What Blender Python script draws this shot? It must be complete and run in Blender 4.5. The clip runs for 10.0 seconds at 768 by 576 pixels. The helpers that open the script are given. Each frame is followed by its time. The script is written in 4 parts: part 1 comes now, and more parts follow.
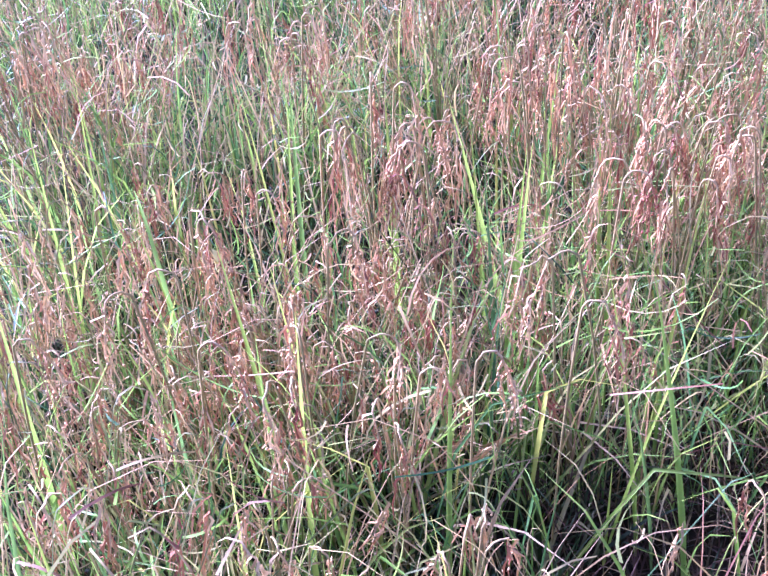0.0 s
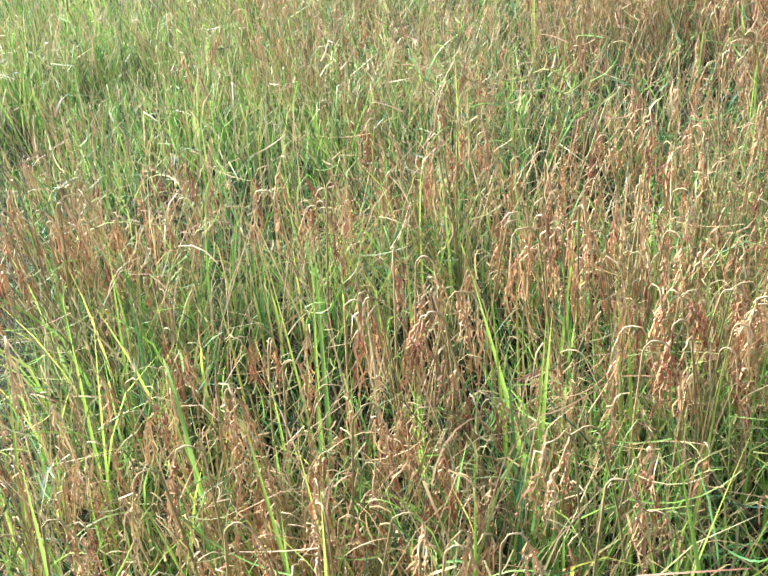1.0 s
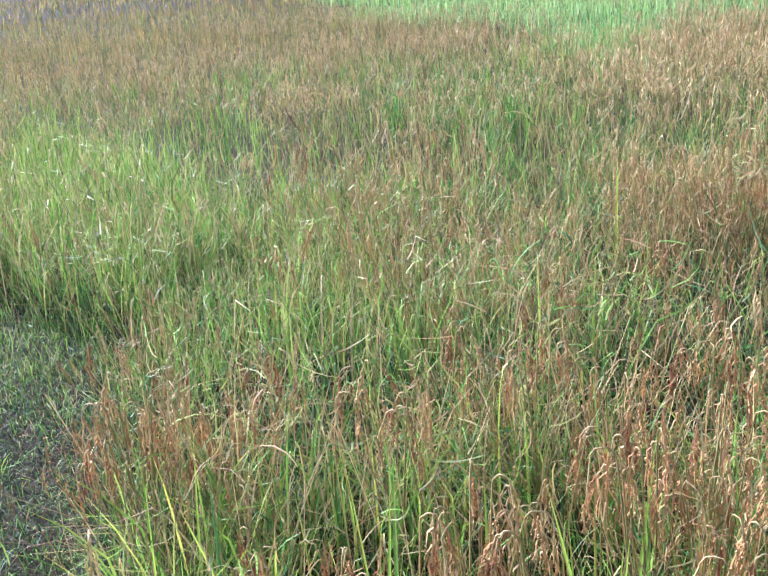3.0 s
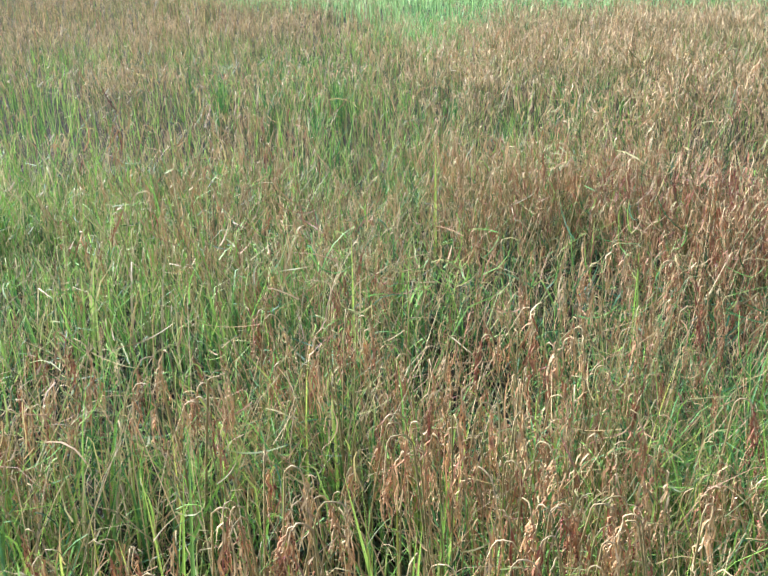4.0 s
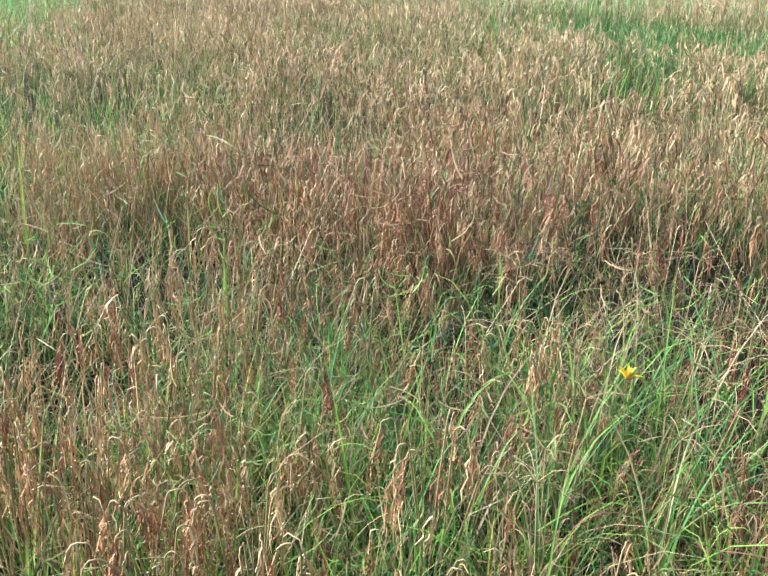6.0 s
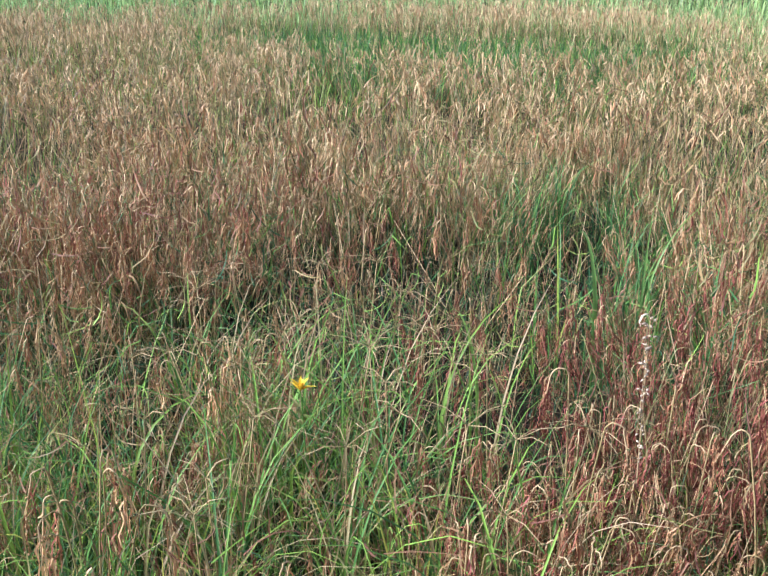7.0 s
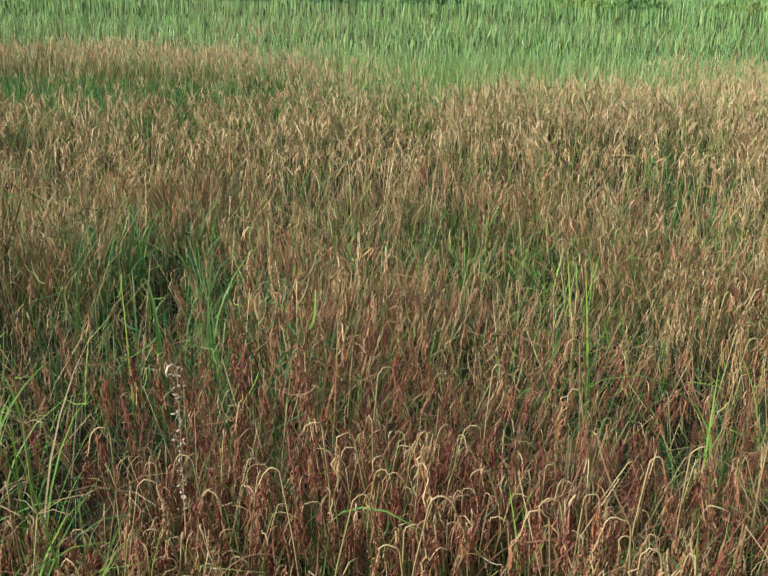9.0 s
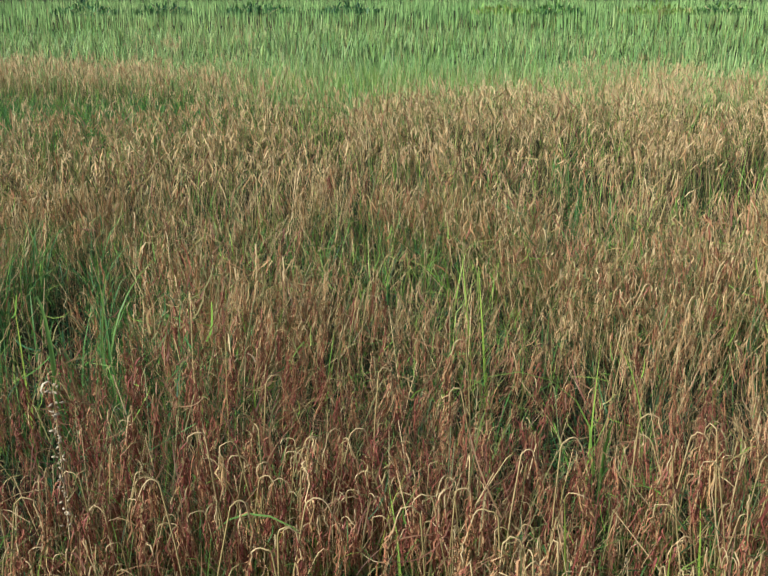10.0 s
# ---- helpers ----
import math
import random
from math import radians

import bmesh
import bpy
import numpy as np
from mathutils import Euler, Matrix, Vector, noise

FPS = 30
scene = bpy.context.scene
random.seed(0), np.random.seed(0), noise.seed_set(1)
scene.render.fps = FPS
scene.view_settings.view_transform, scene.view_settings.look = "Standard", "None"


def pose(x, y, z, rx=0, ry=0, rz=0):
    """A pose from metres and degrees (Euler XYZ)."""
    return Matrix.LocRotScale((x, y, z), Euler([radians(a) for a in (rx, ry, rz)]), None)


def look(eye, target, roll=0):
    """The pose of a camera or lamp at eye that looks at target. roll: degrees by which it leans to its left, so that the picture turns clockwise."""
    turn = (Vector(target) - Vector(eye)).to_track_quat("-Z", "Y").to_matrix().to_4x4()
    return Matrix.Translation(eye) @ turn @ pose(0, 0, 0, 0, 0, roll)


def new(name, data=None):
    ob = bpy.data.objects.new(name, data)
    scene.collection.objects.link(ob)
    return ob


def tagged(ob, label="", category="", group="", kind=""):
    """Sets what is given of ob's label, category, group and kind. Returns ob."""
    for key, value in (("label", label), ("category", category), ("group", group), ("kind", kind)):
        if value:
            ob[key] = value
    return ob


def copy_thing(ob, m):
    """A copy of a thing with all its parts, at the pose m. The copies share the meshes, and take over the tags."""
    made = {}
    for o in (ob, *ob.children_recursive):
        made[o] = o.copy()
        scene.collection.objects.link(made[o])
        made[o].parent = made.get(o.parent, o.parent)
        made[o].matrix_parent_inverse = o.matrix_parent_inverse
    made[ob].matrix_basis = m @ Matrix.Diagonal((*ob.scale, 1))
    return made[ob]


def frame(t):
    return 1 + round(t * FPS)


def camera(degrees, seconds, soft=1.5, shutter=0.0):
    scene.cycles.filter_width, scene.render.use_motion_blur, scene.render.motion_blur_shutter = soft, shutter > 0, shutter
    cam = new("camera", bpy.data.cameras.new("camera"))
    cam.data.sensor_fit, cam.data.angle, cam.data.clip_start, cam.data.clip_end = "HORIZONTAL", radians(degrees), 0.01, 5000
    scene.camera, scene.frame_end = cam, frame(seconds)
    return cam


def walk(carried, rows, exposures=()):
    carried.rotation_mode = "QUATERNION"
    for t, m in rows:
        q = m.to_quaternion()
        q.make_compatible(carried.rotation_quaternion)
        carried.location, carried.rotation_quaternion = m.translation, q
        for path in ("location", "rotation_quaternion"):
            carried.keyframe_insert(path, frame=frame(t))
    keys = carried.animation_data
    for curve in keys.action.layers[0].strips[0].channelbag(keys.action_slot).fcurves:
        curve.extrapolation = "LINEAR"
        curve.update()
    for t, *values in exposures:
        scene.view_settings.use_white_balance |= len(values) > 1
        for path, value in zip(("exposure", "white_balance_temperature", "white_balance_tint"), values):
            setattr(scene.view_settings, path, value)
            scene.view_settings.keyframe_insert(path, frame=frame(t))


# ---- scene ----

# ---- camera and its way ----
PATH = [
    (0, (-0.083, 0.064, 1.556), (-0.404, 1.649, 0.38), -4.6),
    (0.5, (-0.088, 0.07, 1.607), (-0.431, 1.708, 0.512), -5.3),
    (1, (-0.081, 0.075, 1.64), (-0.452, 1.793, 0.684), -5.4),
    (1.5, (-0.081, 0.067, 1.669), (-0.475, 1.836, 0.824), -5.3),
    (2, (-0.085, 0.057, 1.694), (-0.557, 1.852, 0.947), -6.4),
    (2.2, (-0.082, 0.054, 1.703), (-0.578, 1.855, 0.988), -6.8),
    (3.3, (-0.055, 0.073, 1.741), (-0.581, 1.9, 1.121), -4.0),
    (3.5, (-0.04, 0.087, 1.738), (-0.516, 1.922, 1.1), -3.5),
    (4, (0.005, 0.129, 1.711), (-0.206, 2.002, 1.044), -1.6),
    (4.5, (0.05, 0.136, 1.711), (0.135, 2.01, 1.02), 0.2),
    (5, (0.085, 0.134, 1.708), (0.323, 1.992, 1.006), 0.6),
    (5.5, (0.12, 0.13, 1.711), (0.477, 1.968, 1.007), 0.7),
    (6, (0.159, 0.102, 1.725), (0.663, 1.905, 1.022), 0.6),
    (6.2, (0.18, 0.095, 1.729), (0.764, 1.874, 1.027), 0.8),
    (7.3, (0.474, 0.076, 1.708), (1.554, 1.619, 1.036), -0.7),
    (7.5, (0.499, 0.063, 1.712), (1.649, 1.556, 1.043), -0.3),
    (8, (0.566, 0.031, 1.717), (1.897, 1.375, 1.069), 1.1),
    (8.5, (0.601, -0.009, 1.73), (2.034, 1.237, 1.102), 1.3),
    (9, (0.632, -0.055, 1.742), (2.14, 1.109, 1.132), 1.1),
    (9.5, (0.651, -0.108, 1.748), (2.226, 0.968, 1.148), 1.1),
    (9.8, (0.662, -0.144, 1.749), (2.282, 0.867, 1.153), 1.4),
    (9.9, (0.668, -0.205, 1.751), (2.26, 0.852, 1.159), 0.1),
    (10, (0.672, -0.206, 1.756), (2.262, 0.853, 1.164), -0.0),
]
LIGHT_KEYS = ((0.0, 2.6, 4690, 65), (0.3, 2.48, 4970, 38), (0.8, 2.38, 5570, 22), (2.0, 2.24, 5160, 25), (3.5, 1.88, 5210, 21), (5.0, 1.86, 5260, 20), (6.2, 1.71, 5260, 21), (7.5, 1.22, 5280, 29), (8.3, 0.9, 5460, 23), (9.0, 0.65, 5810, 14), (10.0, 0.63, 5810, 12))
cam = camera(42.0, 10.0, soft=1.6)
walk(cam, [(t, look(eye, target, roll)) for t, eye, target, roll in PATH], LIGHT_KEYS)

# ---- sky and sun ----
SUN_TURN, SUN_HIGH = radians(-60), radians(36)
world = bpy.data.worlds.new("sky")
scene.world = world
world.use_nodes = True
sky = world.node_tree.nodes.new("ShaderNodeTexSky")
sky.sky_type, sky.sun_disc = "NISHITA", False
sky.sun_elevation, sky.sun_rotation = SUN_HIGH, SUN_TURN % (2 * math.pi)
sky.air_density, sky.dust_density = 1.2, 3.0
back = world.node_tree.nodes["Background"]
back.inputs["Strength"].default_value = 0.056
world.node_tree.links.new(sky.outputs["Color"], back.inputs["Color"])
sun = new("sun", bpy.data.lights.new("sun", "SUN"))
sun.data.energy, sun.data.angle, sun.data.color = 4.0, radians(15), (1.0, 0.95, 0.87)
sun.matrix_world = look((math.sin(SUN_TURN) * math.cos(SUN_HIGH) * 50, math.cos(SUN_TURN) * math.cos(SUN_HIGH) * 50, math.sin(SUN_HIGH) * 50), (0, 0, 0))


# ---- materials ----
def material(name):
    m = bpy.data.materials.new(name)
    m.use_nodes = True
    t = m.node_tree
    t.nodes.clear()
    return m, t.nodes, t.links


def ramp(nodes, stops):
    r = nodes.new("ShaderNodeValToRGB")
    e = r.color_ramp.elements
    while len(e) < len(stops):
        e.new(0.5)
    for one, (at, colour) in zip(e, stops):
        one.position, one.color = at, (*colour, 1)
    return r


def maths(nodes, links, op, a, b, clamp=False):
    n = nodes.new("ShaderNodeMath")
    n.operation, n.use_clamp = op, clamp
    for k, v in enumerate((a, b)):
        if isinstance(v, (int, float)):
            n.inputs[k].default_value = v
        else:
            links.new(v, n.inputs[k])
    return n.outputs[0]


def plant_material(name, stops, spread, tip, rough, through_light, object_spread=0.0, gloss=0.3):
    """Colour by the plant's own tint, spread blade by blade; tip: how far the tint moves along the length."""
    m, nodes, links = material(name)
    tint = nodes.new("ShaderNodeAttribute")
    tint.attribute_name = "tint"
    geo = nodes.new("ShaderNodeNewGeometry")
    info = nodes.new("ShaderNodeObjectInfo")
    uv = nodes.new("ShaderNodeUVMap")
    split = nodes.new("ShaderNodeSeparateXYZ")
    links.new(uv.outputs[0], split.inputs[0])
    v = maths(nodes, links, "POWER", split.outputs[1], 1.6)
    value = maths(nodes, links, "MULTIPLY_ADD", geo.outputs["Random Per Island"], spread)
    value.node.inputs[2].default_value = -spread / 2
    value = maths(nodes, links, "ADD", value, tint.outputs["Fac"])
    value = maths(nodes, links, "ADD", value, maths(nodes, links, "MULTIPLY", v, tip))
    if object_spread:
        value = maths(nodes, links, "ADD", value, maths(nodes, links, "MULTIPLY", maths(nodes, links, "SUBTRACT", info.outputs["Random"], 0.5), object_spread))
    grain = nodes.new("ShaderNodeTexNoise")
    grain.inputs["Scale"].default_value, grain.inputs["Detail"].default_value = 90, 3
    where = nodes.new("ShaderNodeTexCoord")
    links.new(where.outputs["Object"], grain.inputs["Vector"])
    value = maths(nodes, links, "ADD", value, maths(nodes, links, "MULTIPLY", maths(nodes, links, "SUBTRACT", grain.outputs["Fac"], 0.5), 0.25), True)
    colour = ramp(nodes, stops)
    links.new(value, colour.inputs[0])
    dim = nodes.new("ShaderNodeHueSaturation")
    links.new(colour.outputs[0], dim.inputs["Color"])
    shade = maths(nodes, links, "MULTIPLY_ADD", geo.outputs["Random Per Island"], 0.76)
    shade.node.inputs[2].default_value = 0.62
    links.new(shade, dim.inputs["Value"])
    body = nodes.new("ShaderNodeBsdfPrincipled")
    body.inputs["Roughness"].default_value = rough
    body.inputs["Specular IOR Level"].default_value = gloss
    links.new(dim.outputs[0], body.inputs["Base Color"])
    glow = nodes.new("ShaderNodeBsdfTranslucent")
    links.new(dim.outputs[0], glow.inputs["Color"])
    mix = nodes.new("ShaderNodeMixShader")
    mix.inputs[0].default_value = through_light
    links.new(body.outputs[0], mix.inputs[1])
    links.new(glow.outputs[0], mix.inputs[2])
    out = nodes.new("ShaderNodeOutputMaterial")
    links.new(mix.outputs[0], out.inputs[0])
    return m


LEAF = plant_material("grass_leaf", ((0.0, (0.045, 0.13, 0.05)), (0.3, (0.1, 0.24, 0.05)), (0.55, (0.25, 0.44, 0.06)), (0.75, (0.36, 0.36, 0.12)), (1.0, (0.46, 0.36, 0.2))), 0.35, 0.15, 0.5, 0.32, 0.15, 0.2)
STRAW = plant_material("rice_straw", ((0.0, (0.06, 0.11, 0.03)), (0.3, (0.13, 0.15, 0.045)), (0.55, (0.36, 0.28, 0.11)), (0.75, (0.55, 0.42, 0.21)), (1.0, (0.5, 0.37, 0.18))), 0.3, 0.46, 0.6, 0.14, 0.15)
GRAIN = plant_material("rice_grain", ((0.0, (0.66, 0.5, 0.25)), (0.35, (0.46, 0.29, 0.12)), (0.7, (0.32, 0.14, 0.066)), (1.0, (0.2, 0.058, 0.04))), 0.6, 0.0, 0.6, 0.1, 0.3)
CROP_LEAF = plant_material("young_rice_leaf", ((0.0, (0.17, 0.37, 0.11)), (0.5, (0.27, 0.48, 0.14)), (1.0, (0.42, 0.55, 0.2))), 0.3, 0.15, 0.45, 0.32, 0.0)
SHOOT = plant_material("bright_grass_leaf", ((0.0, (0.12, 0.28, 0.09)), (0.5, (0.3, 0.49, 0.07)), (1.0, (0.46, 0.46, 0.09))), 0.2, 0.15, 0.4, 0.5, 0.1)
# Leaf kept dark to put the canopy's shade into colour; also dark litter
SHADE_LITTER = plant_material("shade_litter_leaf", ((0.0, (0.018, 0.04, 0.014)), (0.4, (0.035, 0.07, 0.018)), (0.7, (0.07, 0.07, 0.025)), (1.0, (0.07, 0.04, 0.025))), 0.7, 0.1, 0.6, 0.2, 0.0)
DRY = plant_material("dry_leaf", ((0.0, (0.15, 0.19, 0.05)), (0.3, (0.34, 0.28, 0.1)), (0.6, (0.36, 0.23, 0.1)), (1.0, (0.17, 0.075, 0.045))), 0.5, 0.1, 0.6, 0.35, 0.1)


def soil_material():
    m, nodes, links = material("wet_field_soil")
    where = nodes.new("ShaderNodeTexCoord")
    fine, broad = nodes.new("ShaderNodeTexNoise"), nodes.new("ShaderNodeTexNoise")
    fine.inputs["Scale"].default_value, fine.inputs["Detail"].default_value = 28, 6
    broad.inputs["Scale"].default_value, broad.inputs["Detail"].default_value = 0.7, 4
    links.new(where.outputs["Object"], fine.inputs["Vector"])
    links.new(where.outputs["Object"], broad.inputs["Vector"])
    a = ramp(nodes, ((0.3, (0.012, 0.009, 0.007)), (0.55, (0.03, 0.022, 0.016)), (0.75, (0.07, 0.05, 0.036))))
    b = ramp(nodes, ((0.4, (0.014, 0.016, 0.006)), (0.65, (0.022, 0.019, 0.009))))
    links.new(fine.outputs["Fac"], a.inputs[0])
    links.new(broad.outputs["Fac"], b.inputs[0])
    mix = nodes.new("ShaderNodeMixRGB")
    mix.inputs[0].default_value = 0.45
    links.new(a.outputs[0], mix.inputs[1])
    links.new(b.outputs[0], mix.inputs[2])
    bump = nodes.new("ShaderNodeBump")
    bump.inputs["Strength"].default_value, bump.inputs["Distance"].default_value = 0.7, 0.02
    links.new(fine.outputs["Fac"], bump.inputs["Height"])
    body = nodes.new("ShaderNodeBsdfPrincipled")
    body.inputs["Roughness"].default_value = 0.85
    body.inputs["Specular IOR Level"].default_value = 0.06
    links.new(mix.outputs[0], body.inputs["Base Color"])
    links.new(bump.outputs[0], body.inputs["Normal"])
    out = nodes.new("ShaderNodeOutputMaterial")
    links.new(body.outputs[0], out.inputs[0])
    return m


SOIL = soil_material()
rng = np.random.default_rng(7)


# ---- mesh helpers: a shape is (points, uv, corner list, corners per face, tint) ----
def shape(points, uv, faces, tint=0.0):
    points, uv = np.asarray(points, float), np.asarray(uv, float)
    totals = np.array([len(f) for f in faces])
    corners = np.array([c for f in faces for c in f])
    return points, uv, corners, totals, np.broadcast_to(np.asarray(tint, float), len(points)).copy()


def merged(shapes):
    points, uv, corners, totals, tint, base = [], [], [], [], [], 0
    for p, u, c, t, k in shapes:
        points.append(p), uv.append(u), corners.append(c + base), totals.append(t), tint.append(k)
        base += len(p)
    return np.concatenate(points), np.concatenate(uv), np.concatenate(corners), np.concatenate(totals), np.concatenate(tint)


def spread_out(one, turns, places, tints):
    """The shape one, repeated with the 3x3 turns at the places, each with its own tint."""
    p, u, c, t, k = one
    n = len(places)
    points = np.einsum("nij,pj->npi", turns, p) + places[:, None]
    corners = (c[None] + (np.arange(n) * len(p))[:, None]).ravel()
    return points.reshape(-1, 3), np.tile(u, (n, 1)), corners, np.tile(t, n), (k[None] + np.asarray(tints)[:, None]).ravel()


def mesh_of(name, made, mat):
    p, u, c, t, k = made
    mesh = bpy.data.meshes.new(name)
    mesh.vertices.add(len(p))
    mesh.vertices.foreach_set("co", p.astype(np.float32).ravel())
    mesh.loops.add(len(c))
    mesh.loops.foreach_set("vertex_index", c.astype(np.int32))
    mesh.polygons.add(len(t))
    mesh.polygons.foreach_set("loop_start", np.concatenate(([0], np.cumsum(t)[:-1])).astype(np.int32))
    mesh.polygons.foreach_set("loop_total", t.astype(np.int32))
    mesh.update(calc_edges=True)
    layer = mesh.uv_layers.new(name="UVMap")
    layer.data.foreach_set("uv", u[c].astype(np.float32).ravel())
    mesh.attributes.new("tint", "FLOAT", "POINT").data.foreach_set("value", k.astype(np.float32))
    mesh.shade_smooth()
    mesh.materials.append(mat)
    return mesh


def turned(yaw, lean, size, tall=None):
    """3x3 turns: scaled, leaned towards +x, then turned by yaw."""
    yaw, lean, size = np.broadcast_arrays(np.asarray(yaw, float), lean, size)
    tall = size if tall is None else np.broadcast_to(tall, yaw.shape)
    cy, sy, cl, sl = np.cos(yaw), np.sin(yaw), np.cos(lean), np.sin(lean)
    zero = np.zeros_like(cy)
    flat = np.stack([cy * cl, -sy, cy * sl, sy * cl, cy, sy * sl, -sl, zero, cl], -1).reshape(-1, 3, 3)
    return flat * np.stack([size, size, tall], -1)[:, None, :]


def line_frame(path):
    d = np.gradient(path, axis=0)
    return d / np.linalg.norm(d, axis=1)[:, None]


def ribbon(path, widths, side=(0, 1, 0), fold=0.25, twist=0.0, tint=0.0, flat=False):
    """A blade along a path: three points a row with a pressed-in midrib, or two where flat."""
    path, widths = np.asarray(path, float), np.asarray(widths, float)
    n, d = len(path), line_frame(path)
    turn = np.linspace(0, twist, n)[:, None]
    s = np.broadcast_to(np.asarray(side, float), (n, 3))
    up = np.cross(d, s)
    s = s * np.cos(turn) + up * np.sin(turn)
    up = np.cross(d, s)
    v = np.linspace(0, 1, n)
    if flat:
        points = np.stack([path - s * widths[:, None] / 2, path + s * widths[:, None] / 2], 1).reshape(-1, 3)
        uv = np.stack([np.tile([0, 1], n), np.repeat(v, 2)], 1)
        faces = [(2 * i, 2 * i + 1, 2 * i + 3, 2 * i + 2) for i in range(n - 1)]
    else:
        rise = up * widths[:, None] * fold
        points = np.stack([path - s * widths[:, None] / 2 + rise, path, path + s * widths[:, None] / 2 + rise], 1).reshape(-1, 3)
        uv = np.stack([np.tile([0, 0.5, 1], n), np.repeat(v, 3)], 1)
        faces = [(3 * i + j, 3 * i + j + 1, 3 * i + j + 4, 3 * i + j + 3) for i in range(n - 1) for j in (0, 1)]
    return shape(points, uv, faces, tint)


def tube(path, radii, sides=3, tint=0.0):
    path, radii = np.asarray(path, float), np.asarray(radii, float)
    n, d = len(path), line_frame(path)
    a = np.cross(d, (0, 1, 0.01))
    a /= np.linalg.norm(a, axis=1)[:, None]
    b = np.cross(d, a)
    angle = np.arange(sides) * 2 * math.pi / sides
    points = (path[:, None] + radii[:, None, None] * (a[:, None] * np.cos(angle)[:, None] + b[:, None] * np.sin(angle)[:, None])).reshape(-1, 3)
    uv = np.stack([np.tile(np.arange(sides) / sides, n), np.repeat(np.linspace(0, 1, n), sides)], 1)
    faces = [(i * sides + j, i * sides + (j + 1) % sides, (i + 1) * sides + (j + 1) % sides, (i + 1) * sides + j) for i in range(n - 1) for j in range(sides)]
    return shape(points, uv, faces, tint)


def seed(length, width, sides):
    """A pointed husk hanging along -z."""
    angle = np.arange(sides) * 2 * math.pi / sides
    ring = np.stack([np.cos(angle) * width / 2, np.sin(angle) * width / 2, np.full(sides, -0.45 * length)], 1)
    points = np.concatenate([[(0, 0, 0)], ring, [(0, 0, -length)]])
    faces = [(0, 1 + j, 1 + (j + 1) % sides) for j in range(sides)] + [(sides + 1, 1 + (j + 1) % sides, 1 + j) for j in range(sides)]
    return shape(points, np.zeros((len(points), 2)), faces)


def sliver(length, width):
    """A husk far off: four points."""
    points = [(0, 0, 0), (width / 2, 0, -0.5 * length), (-width / 3, width / 2.5, -0.55 * length), (0, -width / 2, -length)]
    return shape(points, np.zeros((4, 2)), [(0, 1, 2), (0, 2, 3), (0, 3, 1), (1, 3, 2)])


def arch(height, reach, droop, steps_up=4, steps_over=5, bow=0.05, slack=0.25):
    """The line of a stalk: up from the ground, over in a bow, and hanging down towards +x."""
    lean = bow * np.linspace(0, 1, steps_up) ** 2
    up = np.stack([lean, 0.01 * np.sin(np.linspace(0, 3, steps_up)), (height - reach / 2) * np.linspace(0, 1, steps_up)], 1)
    a = np.linspace(0, math.pi * 0.95, steps_over + 1)[1:]
    over = np.stack([up[-1, 0] + reach / 2 * (1 - np.cos(a)), np.full(len(a), up[-1, 1]), up[-1, 2] + reach / 2 * np.sin(a)], 1)
    over[1:] += rng.normal(0, reach * 0.035, over[1:].shape)
    s = np.linspace(0, 1, 6)[1:]
    down = over[-1] + np.stack([slack * droop * s * (1 - 0.4 * s), 0.01 * np.sin(5 * s), -droop * s], 1)
    return up, over, down


HEADS = {"near": (12, 6, 0.0034, 5, 1.2), "spare": (8, 5, 0.0042, 2, 1.1), "mid": (10, 5, 0.0038, 2, 1.25), "back": (6, 4, 0.0042, 0, 1.3)}


def panicle_of(over, down, kind):
    """The hanging head of a stalk: side strands that leave the neck one after another and fall in curls, with husks along them."""
    strands, rows, wide, husks, size = HEADS[kind]
    axis = np.concatenate([over[-2:], down])
    gap = np.concatenate([[0], np.cumsum(np.linalg.norm(np.diff(axis, axis=0), axis=1))])
    made, at, ways = [], [], []
    for k in range(strands):
        start = gap[-1] * (0.02 + 0.65 * (k + rng.random()) / strands)
        base = np.array([np.interp(start, gap, axis[:, i]) for i in range(3)])
        long = min(rng.uniform(0.055, 0.11) * size, gap[-1] - start + 0.05)
        a, out = rng.random() * 2 * math.pi, rng.uniform(0.003, 0.024)
        f = np.linspace(0, 1, rows)
        side = np.array([math.cos(a) * out + 0.008, math.sin(a) * out, 0])
        line = base + np.sqrt(f)[:, None] * side + np.stack([0 * f, 0 * f, -long * (0.2 * f + 0.8 * f ** 1.6)], 1)
        line[1:] += rng.normal(0, 0.0045, (rows - 1, 3))
        made.append(ribbon(line, wide * np.linspace(1, 0.6, rows) * np.where(np.arange(rows) % 2, 1.35, 0.7), side=(math.sin(a + 0.7), -math.cos(a + 0.7), 0), twist=rng.uniform(-1, 1), flat=True, tint=rng.normal(0, 0.2)))
        g = np.sort(rng.uniform(0.15, 1, husks))
        at.append(np.stack([np.interp(g, f, line[:, i]) for i in range(3)], 1))
        ways.append(np.full(husks, a))
    if husks:
        at, ways = np.concatenate(at), np.concatenate(ways)
        n = len(at)
        turns = turned(ways + rng.normal(0, 1.2, n), -rng.uniform(0.0, 0.4, n), rng.uniform(0.75, 1.25, n))
        one = {"near": sliver(0.0105, 0.0048), "mid": sliver(0.012, 0.006), "spare": sliver(0.011, 0.005)}[kind]
        made.append(spread_out(one, turns, at, rng.normal(0.0, 0.2, n)))
    return merged(made)


